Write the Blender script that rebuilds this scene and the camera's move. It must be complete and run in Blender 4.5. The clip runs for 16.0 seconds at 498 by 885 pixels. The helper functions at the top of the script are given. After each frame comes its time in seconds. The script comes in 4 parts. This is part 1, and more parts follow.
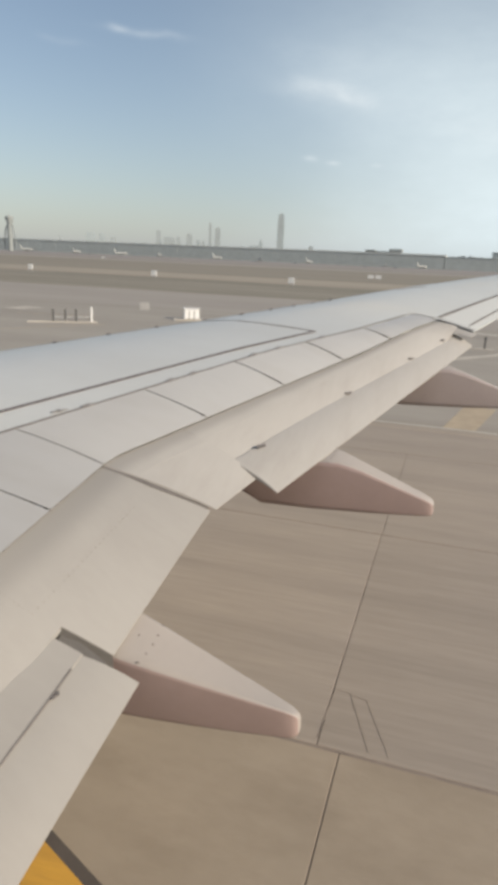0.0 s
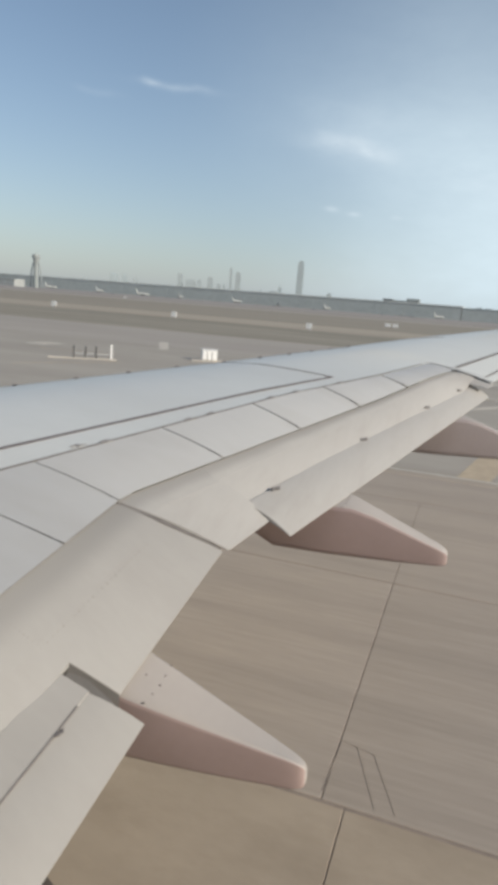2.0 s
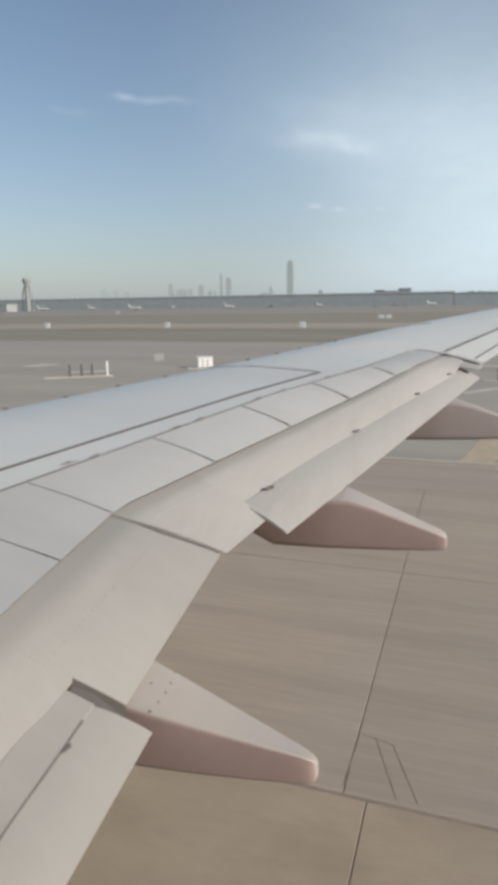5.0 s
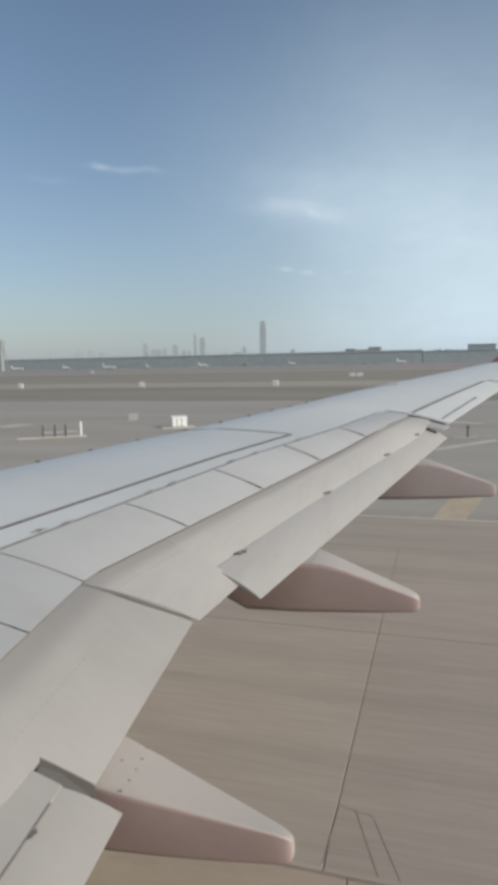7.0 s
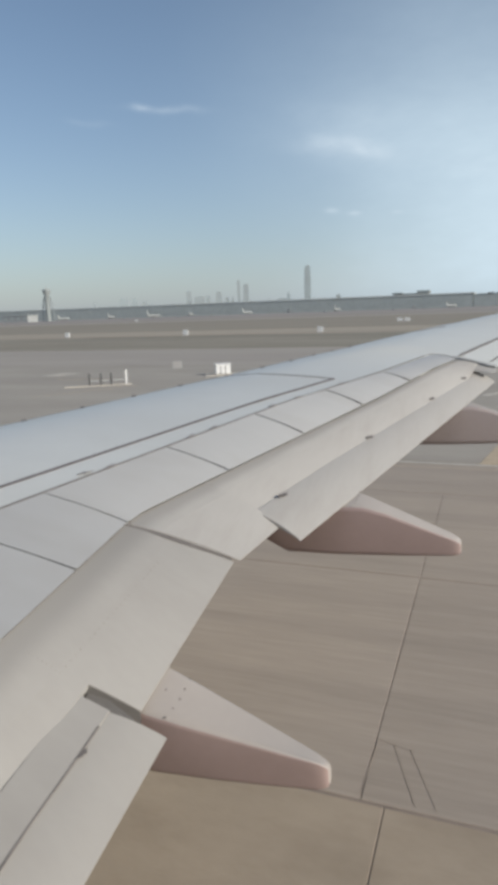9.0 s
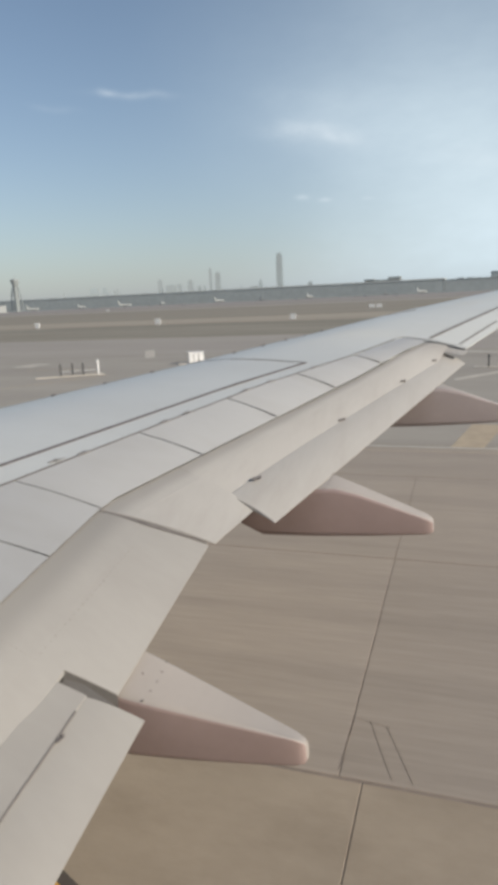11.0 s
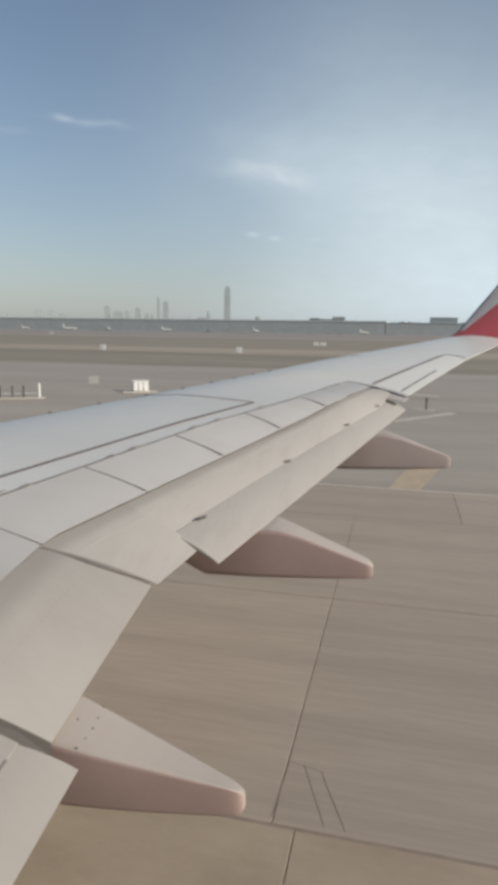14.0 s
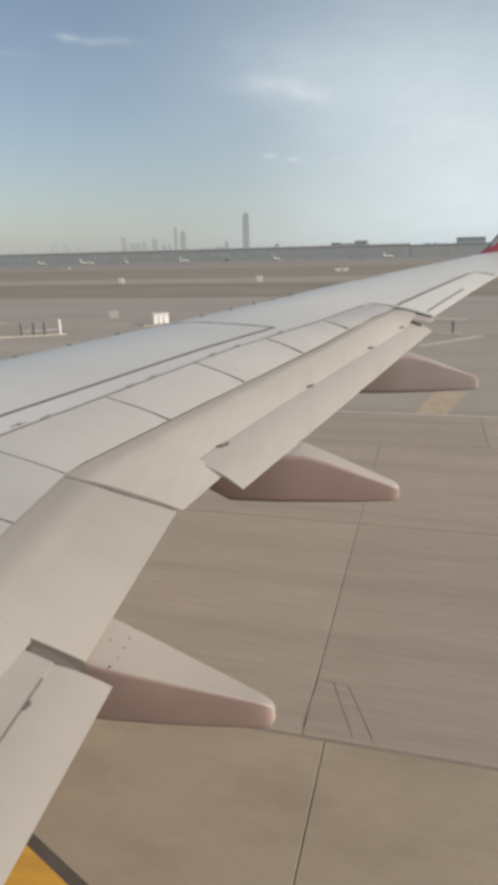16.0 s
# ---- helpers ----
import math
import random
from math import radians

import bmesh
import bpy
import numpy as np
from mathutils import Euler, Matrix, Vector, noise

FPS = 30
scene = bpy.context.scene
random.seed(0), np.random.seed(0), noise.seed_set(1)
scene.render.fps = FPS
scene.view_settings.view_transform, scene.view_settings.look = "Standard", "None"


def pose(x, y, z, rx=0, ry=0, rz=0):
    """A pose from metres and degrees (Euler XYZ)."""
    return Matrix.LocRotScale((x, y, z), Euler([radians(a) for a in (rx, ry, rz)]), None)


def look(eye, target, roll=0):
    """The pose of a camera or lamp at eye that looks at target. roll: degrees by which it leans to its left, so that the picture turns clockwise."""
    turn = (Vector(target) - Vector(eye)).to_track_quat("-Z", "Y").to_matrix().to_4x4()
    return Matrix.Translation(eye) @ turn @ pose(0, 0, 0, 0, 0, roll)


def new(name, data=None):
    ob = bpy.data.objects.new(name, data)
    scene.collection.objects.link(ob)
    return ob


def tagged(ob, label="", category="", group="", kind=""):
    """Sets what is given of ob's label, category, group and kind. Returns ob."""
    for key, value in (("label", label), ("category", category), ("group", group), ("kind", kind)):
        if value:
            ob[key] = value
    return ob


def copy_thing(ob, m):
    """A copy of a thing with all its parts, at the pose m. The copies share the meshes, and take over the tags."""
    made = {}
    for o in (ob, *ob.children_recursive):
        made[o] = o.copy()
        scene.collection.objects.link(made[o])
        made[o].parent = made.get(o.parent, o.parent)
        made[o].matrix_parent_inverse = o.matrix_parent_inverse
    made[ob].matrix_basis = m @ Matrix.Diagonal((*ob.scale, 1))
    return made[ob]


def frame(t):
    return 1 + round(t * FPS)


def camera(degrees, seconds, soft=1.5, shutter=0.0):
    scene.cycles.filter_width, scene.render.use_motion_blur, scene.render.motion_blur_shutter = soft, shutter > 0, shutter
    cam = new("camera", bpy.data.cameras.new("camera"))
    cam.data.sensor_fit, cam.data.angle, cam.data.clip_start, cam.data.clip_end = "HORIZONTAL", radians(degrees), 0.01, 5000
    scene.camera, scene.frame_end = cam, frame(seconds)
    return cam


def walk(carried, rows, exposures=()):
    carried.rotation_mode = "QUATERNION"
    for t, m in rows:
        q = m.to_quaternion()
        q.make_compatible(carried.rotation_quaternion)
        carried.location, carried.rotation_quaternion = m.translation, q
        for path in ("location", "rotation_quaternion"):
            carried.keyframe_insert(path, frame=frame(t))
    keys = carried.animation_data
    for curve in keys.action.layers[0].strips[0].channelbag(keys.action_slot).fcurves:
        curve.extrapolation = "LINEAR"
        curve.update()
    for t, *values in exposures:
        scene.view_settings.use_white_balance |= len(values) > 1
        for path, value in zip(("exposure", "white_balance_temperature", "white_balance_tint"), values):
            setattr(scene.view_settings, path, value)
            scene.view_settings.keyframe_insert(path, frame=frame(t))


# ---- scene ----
cam = camera(42.2, 16.0, soft=5.6)
PATH = [
    (0.0, look((0.049, 0.165, 3.916), (-0.521, 2.003, 3.370), 2.55)),
    (0.5, look((0.056, 0.179, 3.905), (-0.509, 2.015, 3.349), 2.19)),
    (1.0, look((0.067, 0.151, 3.919), (-0.454, 2.012, 3.403), 2.73)),
    (1.5, look((0.051, 0.151, 3.917), (-0.530, 2.007, 3.451), 3.66)),
    (2.0, look((0.035, 0.132, 3.921), (-0.589, 1.984, 3.498), 4.47)),
    (2.5, look((0.071, 0.145, 3.893), (-0.612, 1.979, 3.481), 0.13)),
    (3.0, look((0.080, 0.156, 3.882), (-0.556, 2.005, 3.461), 0.20)),
    (3.5, look((0.107, 0.145, 3.897), (-0.492, 2.004, 3.467), -0.37)),
    (3.7, look((0.131, 0.150, 3.897), (-0.509, 1.999, 3.482), -0.87)),
    (5.8, look((0.187, 0.152, 3.920), (-0.452, 2.002, 3.507), -0.76)),
    (6.0, look((0.208, 0.162, 3.919), (-0.444, 2.007, 3.505), -1.65)),
    (6.5, look((0.239, 0.170, 3.952), (-0.411, 2.038, 3.652), -3.65)),
    (7.0, look((0.200, 0.112, 3.979), (-0.372, 2.014, 3.740), -1.11)),
    (7.5, look((0.245, 0.136, 3.984), (-0.488, 1.983, 3.758), -5.30)),
    (8.0, look((0.218, 0.126, 3.967), (-0.438, 1.992, 3.673), -0.12)),
    (8.2, look((0.214, 0.118, 3.958), (-0.471, 1.965, 3.612), -0.34)),
    (10.3, look((0.273, 0.136, 3.917), (-0.393, 1.972, 3.489), -3.72)),
    (10.5, look((0.240, 0.138, 3.895), (-0.410, 1.977, 3.450), -3.46)),
    (11.0, look((0.249, 0.122, 3.902), (-0.375, 1.972, 3.470), -2.64)),
    (11.5, look((0.244, 0.140, 3.895), (-0.375, 1.987, 3.443), -3.00)),
    (12.0, look((0.267, 0.146, 3.901), (-0.295, 2.017, 3.473), -2.28)),
    (12.5, look((0.255, 0.127, 3.952), (-0.317, 1.990, 3.503), -3.19)),
    (13.0, look((0.236, 0.107, 3.974), (-0.193, 2.029, 3.628), 0.56)),
    (13.5, look((0.215, 0.087, 3.976), (-0.261, 2.008, 3.688), 1.06)),
    (14.0, look((0.208, 0.087, 3.985), (-0.245, 2.005, 3.645), 0.83)),
    (14.5, look((0.213, 0.148, 3.958), (-0.245, 2.036, 3.479), 0.94)),
    (15.0, look((0.244, 0.135, 3.945), (-0.287, 2.011, 3.499), -1.33)),
    (15.5, look((0.216, 0.130, 3.924), (-0.329, 2.009, 3.506), -2.44)),
    (16.0, look((0.206, 0.154, 3.914), (-0.308, 2.008, 3.369), -1.31)),
]
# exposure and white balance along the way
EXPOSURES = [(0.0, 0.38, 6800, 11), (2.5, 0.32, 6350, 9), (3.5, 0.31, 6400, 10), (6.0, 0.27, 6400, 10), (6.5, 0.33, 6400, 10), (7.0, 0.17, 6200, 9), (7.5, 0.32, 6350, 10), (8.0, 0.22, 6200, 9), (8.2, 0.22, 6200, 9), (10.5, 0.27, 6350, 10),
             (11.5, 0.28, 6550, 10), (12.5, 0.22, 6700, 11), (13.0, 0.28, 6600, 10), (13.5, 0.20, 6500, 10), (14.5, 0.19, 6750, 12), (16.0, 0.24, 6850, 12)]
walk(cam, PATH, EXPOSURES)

# ---- world, sun ----
SUN_EL, SUN_AZ = radians(25), radians(104)      # azimuth from +y (outboard) towards +x (aft)
sun_from = Vector((math.sin(SUN_AZ) * math.cos(SUN_EL), math.cos(SUN_AZ) * math.cos(SUN_EL), math.sin(SUN_EL)))
sun_data = bpy.data.lights.new("sun", "SUN")
sun_data.energy, sun_data.angle, sun_data.color = 3.85, radians(0.6), (1.0, 0.90, 0.76)
sun = new("sun", sun_data)
sun.matrix_world = look(sun_from * 60, (0, 0, 0))

world = bpy.data.worlds.new("sky")
scene.world = world
world.use_nodes = True
wn, wl = world.node_tree.nodes, world.node_tree.links
wn.clear()
w_out = wn.new("ShaderNodeOutputWorld")
w_bg = wn.new("ShaderNodeBackground")
w_bg.inputs["Strength"].default_value = 0.0895
w_sky = wn.new("ShaderNodeTexSky")
w_sky.sky_type, w_sky.sun_disc = "NISHITA", False
w_sky.sun_elevation, w_sky.sun_rotation = SUN_EL, SUN_AZ
w_sky.air_density, w_sky.dust_density, w_sky.ozone_density = 1.0, 0.5, 0.75
w_co = wn.new("ShaderNodeTexCoord")


def w_math(op, a, b=None, c=None):
    n = wn.new("ShaderNodeMath")
    n.operation = op
    for i, v in enumerate((a, b, c)):
        if v is None:
            continue
        if isinstance(v, (int, float)):
            n.inputs[i].default_value = v
        else:
            wl.new(v, n.inputs[i])
    return n.outputs[0]


def cloud(az, el, half_w, half_h, tilt, amount):
    """A soft wisp of cloud round one direction, broken up by noise."""
    a, e = radians(az), radians(el)
    axis = Vector((math.sin(a) * math.cos(e), math.cos(a) * math.cos(e), math.sin(e)))
    right = Vector((math.cos(a), -math.sin(a), 0))
    up = right.cross(axis)
    c, s = math.cos(radians(tilt)), math.sin(radians(tilt))
    dots = []
    for v in (right * c + up * s, up * c - right * s):
        d = wn.new("ShaderNodeVectorMath")
        d.operation = "DOT_PRODUCT"
        wl.new(w_warp, d.inputs[0])
        d.inputs[1].default_value = v
        dots.append(d.outputs["Value"])
    r = w_math("ADD", w_math("POWER", w_math("DIVIDE", dots[0], math.sin(radians(half_w))), 2.0),
               w_math("POWER", w_math("DIVIDE", dots[1], math.sin(radians(half_h))), 2.0))
    soft = w_math("POWER", 2.718, w_math("MULTIPLY", r, -1.0))
    facing = wn.new("ShaderNodeVectorMath")
    facing.operation = "DOT_PRODUCT"
    wl.new(w_co.outputs["Generated"], facing.inputs[0])
    facing.inputs[1].default_value = axis
    front = w_math("GREATER_THAN", facing.outputs["Value"], 0.5)
    return w_math("MULTIPLY", w_math("MULTIPLY", soft, front), amount)


w_n1 = wn.new("ShaderNodeTexNoise")
w_n1.inputs["Scale"].default_value, w_n1.inputs["Detail"].default_value = 9.0, 6.0
wl.new(w_co.outputs["Generated"], w_n1.inputs["Vector"])
w_add = wn.new("ShaderNodeVectorMath")
w_add.operation = "MULTIPLY_ADD"
wl.new(w_n1.outputs["Color"], w_add.inputs[0])
w_add.inputs[1].default_value = (0.05, 0.05, 0.03)
wl.new(w_co.outputs["Generated"], w_add.inputs[2])
w_sub = wn.new("ShaderNodeVectorMath")
w_sub.operation = "SUBTRACT"
wl.new(w_add.outputs[0], w_sub.inputs[0])
w_sub.inputs[1].default_value = (0.025, 0.025, 0.015)
w_warp = w_sub.outputs[0]
WISPS = [(-26.6, 15.95, 2.5, 0.26, -2, 0.17), (-29.0, 16.05, 0.65, 0.24, 0, 0.22), (-32.5, 14.9, 1.3, 0.24, -3, 0.07),
         (-12.4, 12.75, 3.4, 0.65, -4, 0.22), (-10.2, 12.4, 2.1, 0.5, -4, 0.26), (-13.2, 13.1, 2.2, 0.5, -4, 0.15), (-11.0, 15.0, 3.8, 0.9, -5, 0.07), (-11.3, 13.0, 4.8, 1.7, -10, 0.08),
         (-13.4, 7.92, 0.6, 0.22, 0, 0.30), (-11.3, 7.82, 0.55, 0.18, 0, 0.30), (-7.7, 7.65, 0.45, 0.15, 0, 0.22), (2.6, 9.6, 5.0, 0.9, -14, 0.16)]
VEILS = [(-19, 16, 6, 9, 0, 0.05), (-11.5, 13.9, 5.0, 2.6, -8, 0.13), (-4, 12.7, 6.0, 4.0, 0, 0.14), (2, 8.6, 9.0, 7.0, 0, 0.44), (13, 9, 12, 10, 0, 0.40), (32, 12, 16, 14, 0, 0.6), (7, 3.0, 12, 4, 0, 0.48), (-7, 4.5, 8, 5, 0, 0.22), (-8, 1.2, 11, 2.6, 0, 0.20), (-4, 17.5, 9, 9, 0, 0.13), (-11, 12.5, 9, 9, 0, 0.15), (-1, 20, 12, 10, 0, 0.14)]
total, veil = 0.0, 0.0
for k in WISPS:
    total = w_math("ADD", total, cloud(*k))
for k in VEILS:
    veil = w_math("ADD", veil, cloud(*k))
w_n2 = wn.new("ShaderNodeTexNoise")
w_n2.inputs["Scale"].default_value, w_n2.inputs["Detail"].default_value, w_n2.inputs["Roughness"].default_value = 22.0, 5.0, 0.6
w_map = wn.new("ShaderNodeMapping")
w_map.inputs["Scale"].default_value = (1, 1, 2.6)
wl.new(w_co.outputs["Generated"], w_map.inputs["Vector"])
wl.new(w_map.outputs[0], w_n2.inputs["Vector"])
cover = w_math("MULTIPLY", total, w_math("MULTIPLY_ADD", w_n2.outputs["Fac"], 1.7, 0.15))
w_mix = wn.new("ShaderNodeMix")
w_mix.data_type = "RGBA"
w_veil = wn.new("ShaderNodeMix")
w_veil.data_type = "RGBA"
for amount, mixer in ((cover, w_mix), (w_math("MULTIPLY", veil, w_math("MULTIPLY_ADD", w_n2.outputs["Fac"], 0.26, 0.87)), w_veil)):
    w_clamp = wn.new("ShaderNodeClamp")
    wl.new(amount, w_clamp.inputs["Value"])
    wl.new(w_clamp.outputs[0], mixer.inputs["Factor"])
w_sep = wn.new("ShaderNodeSeparateXYZ")
wl.new(w_co.outputs["Generated"], w_sep.inputs[0])
w_low = w_math("POWER", 2.718, w_math("MULTIPLY", w_math("ABSOLUTE", w_sep.outputs["Z"]), -6.5))
w_haze = wn.new("ShaderNodeMix")
w_haze.data_type = "RGBA"
wl.new(w_math("MULTIPLY_ADD", w_low, 0.80, 0.04), w_haze.inputs["Factor"])
wl.new(w_sky.outputs[0], w_haze.inputs["A"])
w_haze.inputs["B"].default_value = (3.12, 3.62, 4.18, 1)
wl.new(w_haze.outputs["Result"], w_veil.inputs["A"])
w_veil.inputs["B"].default_value = (6.45, 7.6, 8.2, 1)
wl.new(w_veil.outputs["Result"], w_mix.inputs["A"])
w_mix.inputs["B"].default_value = (7.0, 7.75, 8.25, 1)
wl.new(w_mix.outputs["Result"], w_bg.inputs["Color"])
wl.new(w_bg.outputs[0], w_out.inputs["Surface"])


# ---- materials ----
def material(name, base, rough=0.6, metal=0.0, vary=0.12, scale=4.0, stretch=(1, 1, 1), fine=60.0, bump=0.15,
             bump_scale=40.0, stain=None, stain_amount=0.0, per_object=0.0, coat=0.0, stain_scale=0.6):
    """A procedural surface: base colour, two scales of tone, an optional stain colour and fine relief."""
    m = bpy.data.materials.new(name)
    m.use_nodes = True
    nd, ln = m.node_tree.nodes, m.node_tree.links
    b = nd["Principled BSDF"]
    mp = nd.new("ShaderNodeMapping")
    mp.inputs["Scale"].default_value = stretch
    geo = nd.new("ShaderNodeNewGeometry")
    ln.new(geo.outputs["Position"], mp.inputs["Vector"])
    n1 = nd.new("ShaderNodeTexNoise")
    n1.inputs["Scale"].default_value, n1.inputs["Detail"].default_value = scale, 5
    n2 = nd.new("ShaderNodeTexNoise")
    n2.inputs["Scale"].default_value, n2.inputs["Detail"].default_value = fine, 3
    ln.new(mp.outputs[0], n1.inputs["Vector"])
    ln.new(mp.outputs[0], n2.inputs["Vector"])
    s = nd.new("ShaderNodeMath")
    s.operation = "MULTIPLY_ADD"
    ln.new(n2.outputs["Fac"], s.inputs[0])
    s.inputs[1].default_value = 0.45
    ln.new(n1.outputs["Fac"], s.inputs[2])
    rng = nd.new("ShaderNodeMapRange")
    rng.inputs["From Min"].default_value, rng.inputs["From Max"].default_value = 0.35, 1.1
    rng.inputs["To Min"].default_value, rng.inputs["To Max"].default_value = 1 - vary, 1 + vary
    ln.new(s.outputs[0], rng.inputs["Value"])
    last = rng.outputs[0]
    if per_object:
        oi = nd.new("ShaderNodeObjectInfo")
        r2 = nd.new("ShaderNodeMapRange")
        r2.inputs["To Min"].default_value, r2.inputs["To Max"].default_value = 1 - per_object, 1 + per_object
        ln.new(oi.outputs["Random"], r2.inputs["Value"])
        mm = nd.new("ShaderNodeMath")
        mm.operation = "MULTIPLY"
        ln.new(last, mm.inputs[0])
        ln.new(r2.outputs[0], mm.inputs[1])
        last = mm.outputs[0]
    colour = nd.new("ShaderNodeVectorMath")
    colour.operation = "SCALE"
    colour.inputs[0].default_value = base
    ln.new(last, colour.inputs["Scale"])
    out = colour.outputs[0]
    if stain:
        n3 = nd.new("ShaderNodeTexNoise")
        n3.inputs["Scale"].default_value, n3.inputs["Detail"].default_value, n3.inputs["Roughness"].default_value = stain_scale, 7, 0.65
        ln.new(mp.outputs[0], n3.inputs["Vector"])
        r3 = nd.new("ShaderNodeMapRange")
        r3.inputs["From Min"].default_value, r3.inputs["From Max"].default_value = 0.45, 0.75
        r3.inputs["To Min"].default_value, r3.inputs["To Max"].default_value = 0, stain_amount
        ln.new(n3.outputs["Fac"], r3.inputs["Value"])
        mix = nd.new("ShaderNodeMix")
        mix.data_type = "RGBA"
        ln.new(r3.outputs[0], mix.inputs["Factor"])
        ln.new(out, mix.inputs["A"])
        mix.inputs["B"].default_value = (*stain, 1)
        out = mix.outputs["Result"]
    ln.new(out, b.inputs["Base Color"])
    b.inputs["Roughness"].default_value, b.inputs["Metallic"].default_value = rough, metal
    b.inputs["Coat Weight"].default_value = coat
    if bump:
        n4 = nd.new("ShaderNodeTexNoise")
        n4.inputs["Scale"].default_value, n4.inputs["Detail"].default_value = bump_scale, 4
        ln.new(mp.outputs[0], n4.inputs["Vector"])
        bp = nd.new("ShaderNodeBump")
        bp.inputs["Strength"].default_value, bp.inputs["Distance"].default_value = bump, 0.01
        ln.new(n4.outputs["Fac"], bp.inputs["Height"])
        ln.new(bp.outputs[0], b.inputs["Normal"])
    return m


def nose_band(name, band_tone, paint):
    """A darker tone on a flap's nose, fading into the paint with a soft uneven edge (across the panel's V)."""
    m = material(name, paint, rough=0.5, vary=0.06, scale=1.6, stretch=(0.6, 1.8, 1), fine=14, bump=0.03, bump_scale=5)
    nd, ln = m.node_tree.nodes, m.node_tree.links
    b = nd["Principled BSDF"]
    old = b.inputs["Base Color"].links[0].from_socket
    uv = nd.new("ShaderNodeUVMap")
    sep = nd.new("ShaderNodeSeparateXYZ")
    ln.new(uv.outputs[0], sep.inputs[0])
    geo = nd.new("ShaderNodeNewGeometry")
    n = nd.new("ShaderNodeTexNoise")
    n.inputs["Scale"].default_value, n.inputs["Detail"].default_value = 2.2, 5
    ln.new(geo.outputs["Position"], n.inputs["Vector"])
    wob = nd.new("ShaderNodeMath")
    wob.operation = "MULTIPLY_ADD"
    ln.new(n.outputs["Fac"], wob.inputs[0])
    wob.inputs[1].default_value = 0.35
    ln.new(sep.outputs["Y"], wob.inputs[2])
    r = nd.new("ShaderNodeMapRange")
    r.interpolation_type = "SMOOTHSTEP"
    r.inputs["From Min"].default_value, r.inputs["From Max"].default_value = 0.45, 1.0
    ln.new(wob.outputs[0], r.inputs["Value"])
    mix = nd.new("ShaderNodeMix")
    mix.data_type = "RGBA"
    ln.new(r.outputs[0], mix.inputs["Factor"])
    mix.inputs["A"].default_value = (*band_tone, 1)
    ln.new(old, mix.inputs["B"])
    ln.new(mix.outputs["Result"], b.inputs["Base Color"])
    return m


WING_GREY = material("wing_paint", (0.55, 0.563, 0.545), rough=0.45, coat=0.14, vary=0.05, scale=1.2, stretch=(0.5, 1.6, 1), fine=9, bump=0.03,
                     bump_scale=3, stain=(0.42, 0.415, 0.39), stain_amount=0.4)
PANEL_GREY = material("panel_paint", (0.418, 0.418, 0.41), rough=0.4, coat=0.15, vary=0.05, scale=1.5, stretch=(0.5, 1.6, 1), fine=12, bump=0.03,
                      bump_scale=4, stain=(0.31, 0.295, 0.275), stain_amount=0.5, per_object=0.025, stain_scale=1.5)
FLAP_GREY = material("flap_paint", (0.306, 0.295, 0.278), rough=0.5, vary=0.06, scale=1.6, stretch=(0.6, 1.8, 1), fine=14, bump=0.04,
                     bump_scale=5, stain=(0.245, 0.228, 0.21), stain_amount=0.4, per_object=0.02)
# same flap paint, lightened to put window glare on the outboard flaps
OUTER_FLAP_GLARE = material("outer_flap_glare", (0.375, 0.362, 0.342), rough=0.5, vary=0.06, scale=1.6, stretch=(4.0, 0.7, 1), fine=9, bump=0.04,
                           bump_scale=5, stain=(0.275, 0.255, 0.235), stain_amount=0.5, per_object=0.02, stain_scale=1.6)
NOSE_GREY = nose_band("dark_nose_skin", (0.246, 0.237, 0.224), (0.306, 0.295, 0.278))
# nose tone raised to go with the glare in the outer flap colour
OUTER_NOSE_GREY = nose_band("dark_outer_nose_skin", (0.285, 0.275, 0.26), (0.365, 0.352, 0.333))
FAIRING_TOP = material("fairing_paint", (0.39, 0.355, 0.325), rough=0.45, vary=0.05, scale=3, fine=20, bump=0.02, bump_scale=6)
FAIRING_RED = material("fairing_red", (0.315, 0.238, 0.222), rough=0.6, vary=0.08, scale=3, fine=20, bump=0.02, bump_scale=6)
# fairing red made paler, with the window's glare put into the colour
FAIRING_GLARE = material("glare_fairing_red", (0.345, 0.293, 0.28), rough=0.6, vary=0.08, scale=3, fine=20, bump=0.02, bump_scale=6)
SEAL = material("rubber_seal", (0.13, 0.115, 0.115), rough=0.8, vary=0.2, scale=8, bump=0.1)
RIVET = material("rivet_metal", (0.22, 0.195, 0.18), rough=0.6, vary=0.2, scale=30, bump=0)
GAP_LINE = material("grimy_joint", (0.15, 0.138, 0.132), rough=0.8, vary=0.3, scale=6, bump=0.1)
# the flap notch's shade, put into the base colour
NOTCH = material("notch_shade", (0.105, 0.098, 0.092), rough=0.8, vary=0.2, scale=6, bump=0.1)
GAP_DARK = material("gap_dark", (0.17, 0.152, 0.145), rough=0.7, vary=0.2, scale=6, bump=0.1)
HINGE_GREY = material("worn_hinge_paint", (0.29, 0.275, 0.265), rough=0.6, vary=0.2, scale=20)
FITTING = material("fitting_metal", (0.2, 0.18, 0.17), rough=0.5, metal=0.4, vary=0.2, scale=20)
RED = material("winglet_red", (0.34, 0.07, 0.082), rough=0.4, vary=0.05, scale=2, bump=0.02, coat=0.3)
WHITE = material("white_paint", (0.74, 0.74, 0.73), rough=0.4, vary=0.04, scale=3, bump=0.02)
WINGLET_GREY = material("winglet_grey", (0.40, 0.40, 0.405), rough=0.45, vary=0.05, scale=3, bump=0.02)
EDGE_METAL = material("bare_metal", (0.26, 0.26, 0.27), rough=0.35, metal=0.7, vary=0.06, scale=4, bump=0.02)
